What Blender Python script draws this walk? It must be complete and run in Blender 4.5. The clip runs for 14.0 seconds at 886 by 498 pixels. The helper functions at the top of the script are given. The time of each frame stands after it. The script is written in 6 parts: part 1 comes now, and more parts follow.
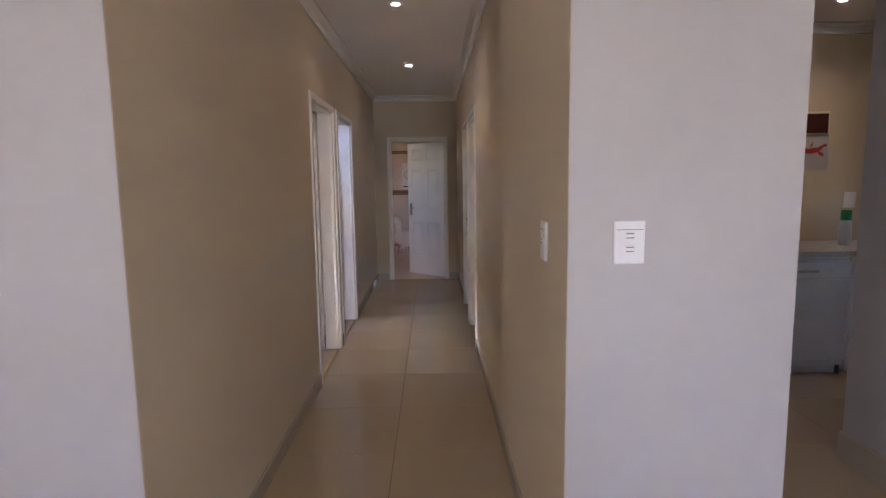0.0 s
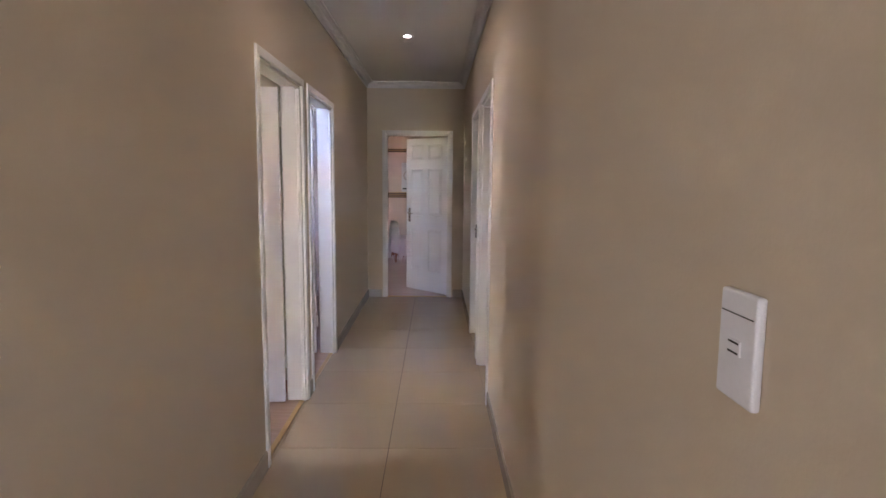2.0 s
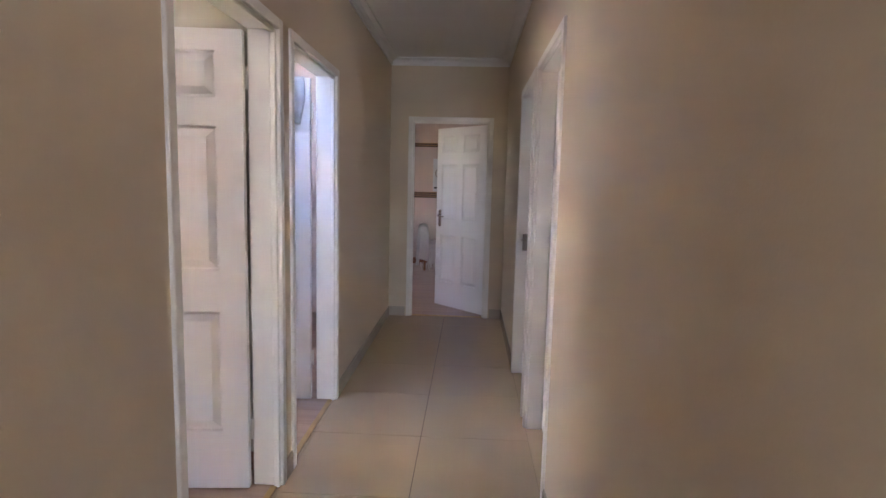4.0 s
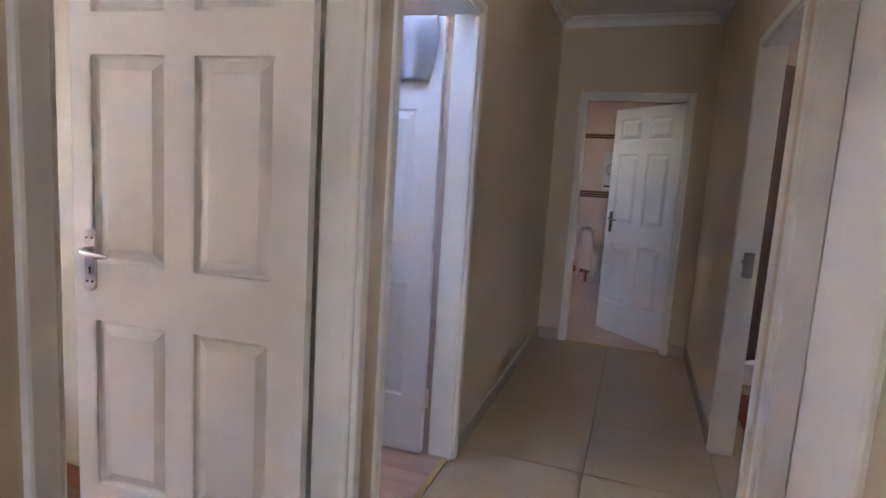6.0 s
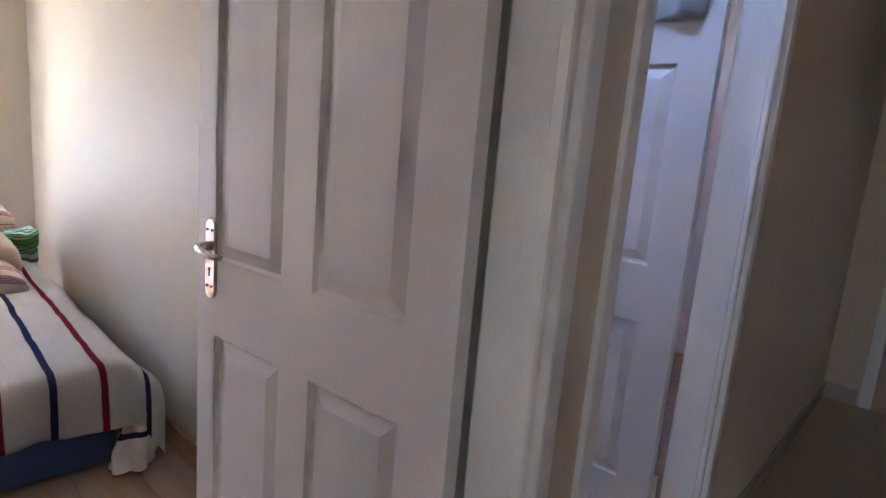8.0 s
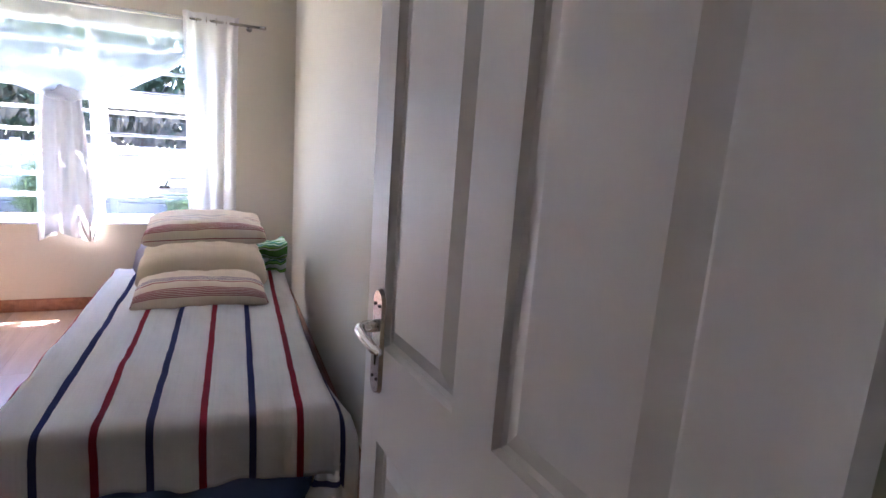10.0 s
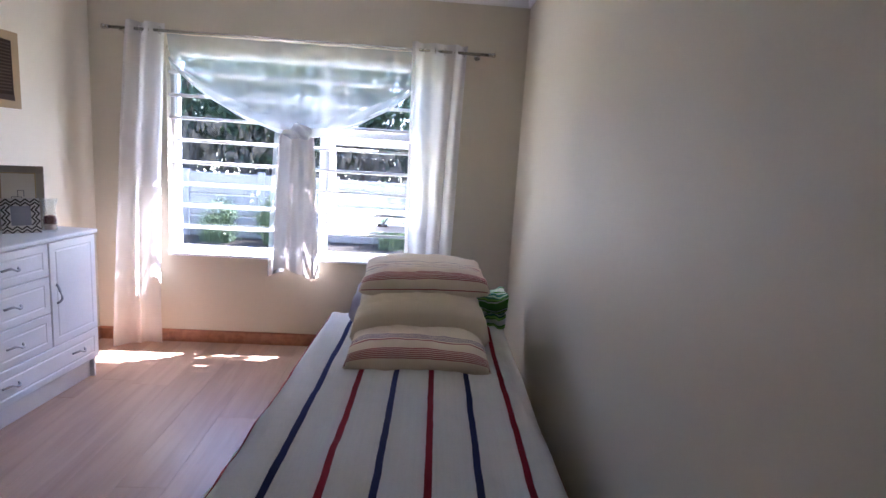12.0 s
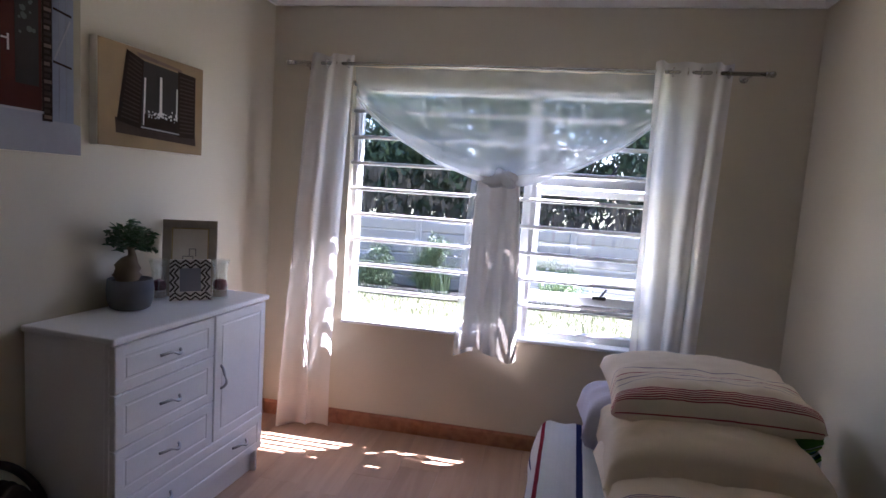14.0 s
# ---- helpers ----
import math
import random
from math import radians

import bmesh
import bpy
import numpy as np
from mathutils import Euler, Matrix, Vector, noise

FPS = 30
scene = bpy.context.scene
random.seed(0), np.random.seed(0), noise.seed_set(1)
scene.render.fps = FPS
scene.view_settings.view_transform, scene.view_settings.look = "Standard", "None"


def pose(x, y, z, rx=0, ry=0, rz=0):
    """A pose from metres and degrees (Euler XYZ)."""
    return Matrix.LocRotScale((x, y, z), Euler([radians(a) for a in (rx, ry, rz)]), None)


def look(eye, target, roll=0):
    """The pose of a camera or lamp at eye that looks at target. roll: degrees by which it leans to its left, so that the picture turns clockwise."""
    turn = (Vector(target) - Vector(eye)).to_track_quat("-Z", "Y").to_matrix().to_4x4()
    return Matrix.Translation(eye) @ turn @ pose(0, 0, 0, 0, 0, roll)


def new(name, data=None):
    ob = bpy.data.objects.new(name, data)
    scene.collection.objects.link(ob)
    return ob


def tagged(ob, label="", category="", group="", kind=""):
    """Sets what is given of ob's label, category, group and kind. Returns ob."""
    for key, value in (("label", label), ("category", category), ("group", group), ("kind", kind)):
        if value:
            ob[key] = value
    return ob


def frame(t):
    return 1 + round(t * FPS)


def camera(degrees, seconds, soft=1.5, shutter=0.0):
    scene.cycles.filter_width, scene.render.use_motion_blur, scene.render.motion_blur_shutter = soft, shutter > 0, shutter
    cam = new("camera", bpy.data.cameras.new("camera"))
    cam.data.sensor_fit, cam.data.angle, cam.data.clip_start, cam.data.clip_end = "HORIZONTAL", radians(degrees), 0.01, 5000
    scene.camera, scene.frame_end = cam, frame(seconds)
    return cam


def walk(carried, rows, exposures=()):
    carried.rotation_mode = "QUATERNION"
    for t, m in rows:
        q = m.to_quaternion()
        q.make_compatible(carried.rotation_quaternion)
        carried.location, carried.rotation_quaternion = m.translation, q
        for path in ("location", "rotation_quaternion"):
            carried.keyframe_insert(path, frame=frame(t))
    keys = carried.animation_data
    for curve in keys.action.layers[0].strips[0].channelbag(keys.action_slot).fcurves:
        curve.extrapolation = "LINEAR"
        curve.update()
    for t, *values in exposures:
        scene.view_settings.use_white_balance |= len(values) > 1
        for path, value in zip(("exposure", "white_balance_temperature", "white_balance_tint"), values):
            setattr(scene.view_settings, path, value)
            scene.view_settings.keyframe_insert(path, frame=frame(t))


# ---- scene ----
cam = camera(77.0, 14.0)
PATH = [
    (0, (0.157, 0.342, 1.413), (0.194, 2.326, 1.166), -0.8),
    (0.5, (0.141, 0.648, 1.42), (0.171, 2.633, 1.177), -0.5),
    (1, (0.156, 0.925, 1.411), (0.19, 2.911, 1.169), -0.0),
    (1.5, (0.189, 1.233, 1.388), (0.221, 3.218, 1.148), 0.3),
    (2, (0.177, 1.501, 1.391), (0.206, 3.487, 1.156), 0.5),
    (4.5, (0.156, 2.913, 1.34), (-0.038, 4.889, 1.105), 2.0),
    (5, (0.12, 3.174, 1.321), (-0.218, 5.13, 1.077), 2.6),
    (5.5, (0.079, 3.422, 1.304), (-0.397, 5.348, 1.055), 3.1),
    (6, (0.047, 3.633, 1.289), (-0.593, 5.51, 1.028), 3.6),
    (6.5, (-0.01, 3.836, 1.263), (-0.819, 5.645, 0.992), 4.0),
    (7, (-0.078, 3.997, 1.262), (-1.067, 5.712, 0.975), 4.4),
    (9.5, (-0.497, 4.519, 1.299), (-2.199, 5.488, 0.894), 4.4),
    (10, (-0.593, 4.559, 1.327), (-2.389, 5.346, 0.935), 4.2),
    (10.5, (-0.721, 4.579, 1.313), (-2.591, 5.178, 0.933), 4.2),
    (11, (-0.87, 4.572, 1.314), (-2.785, 5.022, 0.951), 3.8),
    (11.5, (-1.023, 4.56, 1.31), (-2.974, 4.85, 0.98), 3.6),
    (12, (-1.209, 4.468, 1.33), (-3.177, 4.602, 1.003), 3.6),
    (12.5, (-1.394, 4.381, 1.321), (-3.37, 4.341, 1.02), 3.6),
    (13, (-1.581, 4.272, 1.339), (-3.556, 4.113, 1.067), 3.6),
    (13.5, (-1.785, 4.146, 1.353), (-3.754, 3.886, 1.113), 3.7),
    (14, (-1.995, 4.003, 1.351), (-3.952, 3.648, 1.142), 3.8),
]
EXPOSURES = [
    (0, 7.15, 6200, 30), (1, 7.2, 6100, 29), (2, 7.55, 6000, 28), (4.5, 7.6, 5900, 27), (5, 7.45, 5900, 26), (6, 7.1, 5850, 26), (7, 6.7, 5800, 27),
    (9.5, 6.08, 5450, 27), (11.5, 5.2, 5400, 25), (12.5, 4.76, 5450, 26), (14, 3.98, 5600, 27),
]
walk(cam, [(t, look(eye, target, roll)) for t, eye, target, roll in PATH], EXPOSURES)


# ---------------------------------------------------------------- world, sun, lamps
SUN_DIR = Vector((0.33, -0.65, -1.0)).normalized()
world = bpy.data.worlds.new("world")
scene.world = world
world.use_nodes = True
wn = world.node_tree
sky = wn.nodes.new("ShaderNodeTexSky")
sky.sky_type = "NISHITA"
sky.sun_disc = False
sky.sun_elevation = math.asin(-SUN_DIR.z)
sky.sun_rotation = math.atan2(-SUN_DIR.x, -SUN_DIR.y)
wn.links.new(sky.outputs[0], wn.nodes["Background"].inputs[0])
wn.nodes["Background"].inputs[1].default_value = 0.15


def lamp(name, kind, m, energy, color=(1, 1, 1), **more):
    data = bpy.data.lights.new(name, kind)
    data.energy, data.color = energy, color
    for key, value in more.items():
        if key == "size":
            data.size = value
        elif key == "size_y":
            data.shape = "RECTANGLE"
            data.size_y = value
        elif key == "soft":
            data.shadow_soft_size = value
        elif key == "angle":
            data.angle = value
        elif key == "cone":
            data.spot_size = value
            data.spot_blend = 0.8
    ob = new(name, data)
    ob.matrix_world = m
    return ob


lamp("sun", "SUN", look((0, 0, 20), Vector((0, 0, 20)) + SUN_DIR), 5.0, (1, 0.95, 0.87), angle=radians(0.5))
# daylight in the living room's two windows, behind the walk's start and beside it
lamp("living_room_daylight", "AREA", look((0.75, -3.44, 1.6), (0.4, 1.8, 1.2)), 0.40, (0.93, 1.0, 0.97), size=0.6, size_y=1.2)
lamp("living_room_side_daylight", "AREA", look((-3.94, -2.2, 1.5), (0.5, 2.6, 1.2)), 0.36, (0.95, 1.0, 0.96), size=0.7, size_y=0.6)
CEIL = 2.56
DOWNLIGHTS = [(-0.06, 4.16), (-0.055, 6.14), (2.9, 4.15)]
for lx, ly in DOWNLIGHTS:
    lamp("downlight_lamp", "SPOT", look((lx, ly, CEIL - 0.03), (lx, ly, 0)), 0.06 if lx > 1 else 0.022 if ly < 5 else 0.007, (1.0, 0.78, 0.54), soft=0.03, cone=radians(150))


# ---------------------------------------------------------------- materials
def material(name, color, rough=0.6, metal=0.0, vary=0.08, scale=3.0, bump=0.0, bump_scale=60.0, fine=0.04, fine_scale=120.0, spec=0.5, per_piece=0.0):
    """A surface with broad stains, fine grain and relief; per_piece shifts the tone from object to object."""
    m = bpy.data.materials.new(name)
    m.use_nodes = True
    m.diffuse_color = (*color, 1)
    t = m.node_tree
    n, l = t.nodes, t.links
    b = n["Principled BSDF"]
    b.inputs["Roughness"].default_value = rough
    b.inputs["Metallic"].default_value = metal
    b.inputs["Specular IOR Level"].default_value = spec
    co = n.new("ShaderNodeTexCoord")
    broad, grain = n.new("ShaderNodeTexNoise"), n.new("ShaderNodeTexNoise")
    broad.inputs["Scale"].default_value, broad.inputs["Detail"].default_value = scale, 4
    grain.inputs["Scale"].default_value, grain.inputs["Detail"].default_value = fine_scale, 2
    for x in (broad, grain):
        l.new(co.outputs["Object"], x.inputs["Vector"])
    value = n.new("ShaderNodeMath")
    value.operation = "MULTIPLY_ADD"
    value.inputs[1].default_value, value.inputs[2].default_value = 2 * vary, 1 - vary
    l.new(broad.outputs[0], value.inputs[0])
    value2 = n.new("ShaderNodeMath")
    value2.operation = "MULTIPLY_ADD"
    value2.inputs[1].default_value = 2 * fine
    l.new(grain.outputs[0], value2.inputs[0])
    l.new(value.outputs[0], value2.inputs[2])
    last = value2
    if per_piece:
        info, value3 = n.new("ShaderNodeObjectInfo"), n.new("ShaderNodeMath")
        value3.operation = "MULTIPLY_ADD"
        value3.inputs[1].default_value = per_piece
        l.new(info.outputs["Random"], value3.inputs[0])
        l.new(value2.outputs[0], value3.inputs[2])
        last = value3
    hsv = n.new("ShaderNodeHueSaturation")
    hsv.inputs["Color"].default_value = (*color, 1)
    l.new(last.outputs[0], hsv.inputs["Value"])
    l.new(hsv.outputs[0], b.inputs["Base Color"])
    rr = n.new("ShaderNodeMapRange")
    rr.inputs["To Min"].default_value, rr.inputs["To Max"].default_value = max(0.02, rough - 0.08), min(1, rough + 0.08)
    l.new(broad.outputs[0], rr.inputs["Value"])
    l.new(rr.outputs[0], b.inputs["Roughness"])
    if bump:
        bt, bn = n.new("ShaderNodeTexNoise"), n.new("ShaderNodeBump")
        bt.inputs["Scale"].default_value = bump_scale
        l.new(co.outputs["Object"], bt.inputs["Vector"])
        bn.inputs["Strength"].default_value, bn.inputs["Distance"].default_value = bump, 0.002
        l.new(bt.outputs[0], bn.inputs["Height"])
        l.new(bn.outputs[0], b.inputs["Normal"])
    return m


def wood(name, color, dark, along="X", rough=0.35, size=9.0, per_piece=0.25):
    m = material(name, color, rough, vary=0.06, per_piece=per_piece)
    t = m.node_tree
    n, l = t.nodes, t.links
    hsv = [x for x in n if x.bl_idname == "ShaderNodeHueSaturation"][0]
    co, info = n.new("ShaderNodeTexCoord"), n.new("ShaderNodeObjectInfo")
    mp = n.new("ShaderNodeMapping")
    mp.inputs["Scale"].default_value = (0.7, size, size) if along == "X" else (size, 0.7, size)
    add = n.new("ShaderNodeVectorMath")
    mul = n.new("ShaderNodeVectorMath")
    mul.operation = "SCALE"
    mul.inputs[0].default_value = (7, 13, 5)
    l.new(info.outputs["Random"], mul.inputs["Scale"])
    l.new(co.outputs["Object"], add.inputs[0])
    l.new(mul.outputs[0], add.inputs[1])
    l.new(add.outputs[0], mp.inputs["Vector"])
    g = n.new("ShaderNodeTexNoise")
    g.inputs["Scale"].default_value, g.inputs["Detail"].default_value, g.inputs["Distortion"].default_value = 2.2, 6, 0.6
    l.new(mp.outputs[0], g.inputs["Vector"])
    ramp = n.new("ShaderNodeValToRGB")
    ramp.color_ramp.elements[0].color, ramp.color_ramp.elements[1].color = (*dark, 1), (*color, 1)
    ramp.color_ramp.elements[0].position, ramp.color_ramp.elements[1].position = 0.3, 0.62
    l.new(g.outputs[0], ramp.inputs[0])
    l.new(ramp.outputs[0], hsv.inputs["Color"])
    return m


def striped(name, base, bands, axis=1, rough=0.9, ribs=0.0):
    """Woven cloth; bands of (start, end, colour) along one axis of the UV map, in metres."""
    m = material(name, base, rough, vary=0.07, scale=6, bump=0.35, bump_scale=500, spec=0.1)
    t = m.node_tree
    n, l = t.nodes, t.links
    hsv = [x for x in n if x.bl_idname == "ShaderNodeHueSaturation"][0]
    uv, sep = n.new("ShaderNodeUVMap"), n.new("ShaderNodeSeparateXYZ")
    l.new(uv.outputs[0], sep.inputs[0])
    wob, wobm = n.new("ShaderNodeTexNoise"), n.new("ShaderNodeMath")
    wob.inputs["Scale"].default_value = 9
    l.new(uv.outputs[0], wob.inputs["Vector"])
    wobm.operation = "MULTIPLY_ADD"
    wobm.inputs[1].default_value = 0.006
    l.new(wob.outputs[0], wobm.inputs[0])
    l.new(sep.outputs[axis], wobm.inputs[2])
    prev = n.new("ShaderNodeRGB")
    prev.outputs[0].default_value = (*base, 1)
    out = prev.outputs[0]
    for a, b, c in bands:
        mid, half = (a + b) / 2 + 0.003, (b - a) / 2
        cmp_ = n.new("ShaderNodeMath")
        cmp_.operation = "COMPARE"
        cmp_.inputs[1].default_value, cmp_.inputs[2].default_value = mid, half
        l.new(wobm.outputs[0], cmp_.inputs[0])
        mix = n.new("ShaderNodeMix")
        mix.data_type = "RGBA"
        mix.inputs["B"].default_value = (*c, 1)
        l.new(cmp_.outputs[0], mix.inputs["Factor"])
        l.new(out, mix.inputs["A"])
        out = mix.outputs["Result"]
    l.new(out, hsv.inputs["Color"])
    if ribs:
        mp, rn = n.new("ShaderNodeMapping"), n.new("ShaderNodeTexNoise")
        mp.inputs["Scale"].default_value = (1.2, 70, 1)
        rn.inputs["Scale"].default_value, rn.inputs["Detail"].default_value = 1.0, 3
        l.new(uv.outputs[0], mp.inputs["Vector"])
        l.new(mp.outputs[0], rn.inputs["Vector"])
        rb = n.new("ShaderNodeBump")
        rb.inputs["Strength"].default_value, rb.inputs["Distance"].default_value = ribs, 0.006
        l.new(rn.outputs[0], rb.inputs["Height"])
        old = [x for x in n if x.bl_idname == "ShaderNodeBump" and x is not rb][0]
        l.new(old.outputs[0], rb.inputs["Normal"])
        l.new(rb.outputs[0], n["Principled BSDF"].inputs["Normal"])
        tone = n.new("ShaderNodeMapRange")
        tone.inputs["To Min"].default_value, tone.inputs["To Max"].default_value = 0.95, 1.05
        l.new(rn.outputs[0], tone.inputs["Value"])
        was = hsv.inputs["Value"].links[0].from_socket
        mul = n.new("ShaderNodeMath")
        mul.operation = "MULTIPLY"
        l.new(was, mul.inputs[0])
        l.new(tone.outputs[0], mul.inputs[1])
        l.new(mul.outputs[0], hsv.inputs["Value"])
    return m


def cloth_sheer(name, color, through_share, veil):
    """Thin cloth: veil is the share of light that the weave stops; the rest passes straight through."""
    m = bpy.data.materials.new(name)
    m.use_nodes = True
    n, l = m.node_tree.nodes, m.node_tree.links
    out = n["Material Output"]
    n.remove(n["Principled BSDF"])
    d, tr, tp = n.new("ShaderNodeBsdfDiffuse"), n.new("ShaderNodeBsdfTranslucent"), n.new("ShaderNodeBsdfTransparent")
    noise_, co = n.new("ShaderNodeTexNoise"), n.new("ShaderNodeTexCoord")
    noise_.inputs["Scale"].default_value = 14
    l.new(co.outputs["Object"], noise_.inputs["Vector"])
    ramp = n.new("ShaderNodeValToRGB")
    ramp.color_ramp.elements[0].color = (*[c * 0.9 for c in color], 1)
    ramp.color_ramp.elements[1].color = (*color, 1)
    l.new(noise_.outputs[0], ramp.inputs[0])
    l.new(ramp.outputs[0], d.inputs[0])
    l.new(ramp.outputs[0], tr.inputs[0])
    mix1, mix2 = n.new("ShaderNodeMixShader"), n.new("ShaderNodeMixShader")
    mix1.inputs[0].default_value = through_share
    l.new(d.outputs[0], mix1.inputs[1])
    l.new(tr.outputs[0], mix1.inputs[2])
    mix2.inputs[0].default_value = veil
    l.new(tp.outputs[0], mix2.inputs[1])
    l.new(mix1.outputs[0], mix2.inputs[2])
    l.new(mix2.outputs[0], out.inputs[0])
    return m


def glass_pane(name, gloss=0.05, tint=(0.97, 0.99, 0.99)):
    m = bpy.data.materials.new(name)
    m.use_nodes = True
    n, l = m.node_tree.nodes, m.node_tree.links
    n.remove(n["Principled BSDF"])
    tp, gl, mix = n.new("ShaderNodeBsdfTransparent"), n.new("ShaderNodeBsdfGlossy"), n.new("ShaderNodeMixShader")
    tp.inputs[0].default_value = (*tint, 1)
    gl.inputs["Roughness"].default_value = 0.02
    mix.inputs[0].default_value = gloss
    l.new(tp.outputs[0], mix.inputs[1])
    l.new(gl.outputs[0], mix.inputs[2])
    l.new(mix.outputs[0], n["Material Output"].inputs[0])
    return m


def glowing(name, color, strength):
    m = bpy.data.materials.new(name)
    m.use_nodes = True
    b = m.node_tree.nodes["Principled BSDF"]
    b.inputs["Emission Color"].default_value = (*color, 1)
    b.inputs["Emission Strength"].default_value = strength
    return m


M_WALL = material("cream_wall_paint", (0.64, 0.53, 0.385), 0.55, vary=0.035, scale=1.2, bump=0.12, bump_scale=180, fine=0.015)
M_WALL_BED = material("pale_cream_wall_paint", (0.58, 0.52, 0.405), 0.5, vary=0.035, scale=1.2, bump=0.12, bump_scale=180, fine=0.015)
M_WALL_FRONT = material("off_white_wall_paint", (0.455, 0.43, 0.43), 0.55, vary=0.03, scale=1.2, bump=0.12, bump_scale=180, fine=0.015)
M_CEIL = material("white_ceiling_paint", (0.86, 0.84, 0.81), 0.8, vary=0.03, scale=1.5)
M_CORNICE = material("white_cornice_plaster", (0.82, 0.80, 0.77), 0.7, vary=0.02)
M_DOOR = material("white_door_enamel", (0.84, 0.81, 0.785), 0.38, vary=0.025, scale=4, bump=0.06, bump_scale=90, fine=0.015)
M_FRAME = material("cream_white_frame_enamel", (0.79, 0.755, 0.69), 0.42, vary=0.04, scale=5, bump=0.06, bump_scale=60)
M_TILE = material("polished_cream_tile", (0.44, 0.335, 0.215), 0.08, vary=0.05, scale=1.6, fine=0.02, per_piece=0.04)
M_GROUT = material("dark_grout", (0.16, 0.12, 0.09), 0.9, vary=0.2, scale=6)
M_SKIRT = material("grey_beige_tile_skirting", (0.44, 0.38, 0.31), 0.1, vary=0.1, scale=5)
M_LAM = wood("orange_brown_laminate", (0.455, 0.30, 0.215), (0.375, 0.24, 0.165), "X", 0.36, per_piece=0.13)
M_LAM_GAP = material("laminate_joint", (0.10, 0.05, 0.03), 0.8)
M_SKIRT_WOOD = wood("red_brown_skirting_wood", (0.36, 0.155, 0.08), (0.24, 0.09, 0.045), "X", 0.35, per_piece=0.1)
M_BRASS = material("brass_strip", (0.55, 0.36, 0.16), 0.35, 1.0, vary=0.15, scale=10)
M_CHROME = material("brushed_chrome", (0.62, 0.61, 0.60), 0.22, 1.0, vary=0.08, scale=30)
M_BLACK = material("black_plastic", (0.02, 0.02, 0.022), 0.45, vary=0.15)
M_WHITE_PL = material("white_switch_plastic", (0.80, 0.79, 0.80), 0.3, vary=0.02)
M_GAP = material("dark_gap", (0.03, 0.025, 0.02), 0.9)
M_MELAMINE = material("white_melamine", (0.84, 0.83, 0.83), 0.35, vary=0.03, scale=3, bump=0.08, bump_scale=40)
M_WIN = material("white_aluminium_paint", (0.80, 0.82, 0.84), 0.35, vary=0.03)
M_BAR = material("white_steel_bar_paint", (0.74, 0.75, 0.77), 0.4, vary=0.05, scale=8)
# grey tint put into the panes to dim the bright view outside
M_GLASS = glass_pane("view_dimming_glass", 0.04, (0.50, 0.515, 0.53))
M_CLEAR = glass_pane("clear_vase_glass", 0.14)
M_CURTAIN = cloth_sheer("white_curtain_cloth", (0.87, 0.84, 0.82), 0.66, 0.80)
M_SHEER = cloth_sheer("white_voile", (0.85, 0.86, 0.87), 0.38, 0.30)
M_HEM = cloth_sheer("doubled_white_voile", (0.86, 0.86, 0.86), 0.5, 0.55)
# gathered white voile with the tail's backlit shade put into its colour
M_TAIL = cloth_sheer("shade_toned_voile", (0.70, 0.65, 0.60), 0.09, 0.97)
RED, BLUE = (0.36, 0.025, 0.045), (0.045, 0.05, 0.16)
bands = []
for k in range(10):
    c = 0.048 + 0.146 * k
    bands.append((c - 0.011, c + 0.011, RED if k % 2 == 0 else BLUE))
M_BLANKET = striped("cream_cotton_striped_blanket", (0.92, 0.885, 0.84), bands, ribs=0.35)
PL_RED, PL_BLUE = (0.33, 0.05, 0.085), (0.20, 0.13, 0.22)
PILLOW_BASE = (0.78, 0.67, 0.545)
M_PILLOW = striped("beige_ticking_stripes", PILLOW_BASE, [(0.004, 0.009, PL_RED)] + [(0.058 + 0.0085 * k, 0.0628 + 0.0085 * k, PL_RED) for k in range(6)] + [(0.16, 0.163, PL_BLUE), (0.19, 0.193, PL_BLUE), (0.21, 0.214, PL_RED), (0.25, 0.254, PL_BLUE)])
M_PILLOW_LOW = striped("beige_ticking_stripes_low", PILLOW_BASE, [(0.040 + 0.0085 * k, 0.0448 + 0.0085 * k, PL_RED) for k in range(6)] + [(0.134, 0.141, PL_RED)] + [(0.150 + 0.009 * k, 0.1545 + 0.009 * k, PL_BLUE) for k in range(5)])
M_PILLOW_PLAIN = material("plain_beige_cotton", (0.73, 0.615, 0.47), 0.9, vary=0.06, scale=5, bump=0.3, bump_scale=400, spec=0.1)
M_PILLOW_LILAC = material("pale_lilac_cotton", (0.48, 0.46, 0.55), 0.9, vary=0.1, scale=9, bump=0.3, bump_scale=400, spec=0.1)
M_TOWEL = striped("green_striped_towel", (0.07, 0.20, 0.035), [(0.002, 0.009, (0.52, 0.57, 0.53)), (0.013, 0.019, (0.06, 0.24, 0.30)), (0.024, 0.034, (0.52, 0.59, 0.52)), (0.038, 0.044, (0.03, 0.12, 0.14)), (0.050, 0.062, (0.22, 0.40, 0.09)), (0.070, 0.078, (0.52, 0.57, 0.53))])
M_VALANCE = material("slate_blue_bed_base_cloth", (0.09, 0.13, 0.27), 0.85, vary=0.1, scale=5, bump=0.3, bump_scale=350, spec=0.1)
M_MATTRESS = material("white_mattress_ticking", (0.6, 0.58, 0.55), 0.9, vary=0.04)
M_GREYPOT = material("grey_cement_pot", (0.11, 0.11, 0.115), 0.6, vary=0.2, scale=14, bump=0.2)
M_WICKER = material("black_brown_wicker", (0.018, 0.013, 0.010), 0.6, vary=0.3, scale=30, bump=0.6, bump_scale=120)
M_WICKER_CLOTH = material("ribbed_dark_cloth", (0.055, 0.045, 0.036), 0.9, vary=0.2, scale=12, bump=0.4, bump_scale=300)
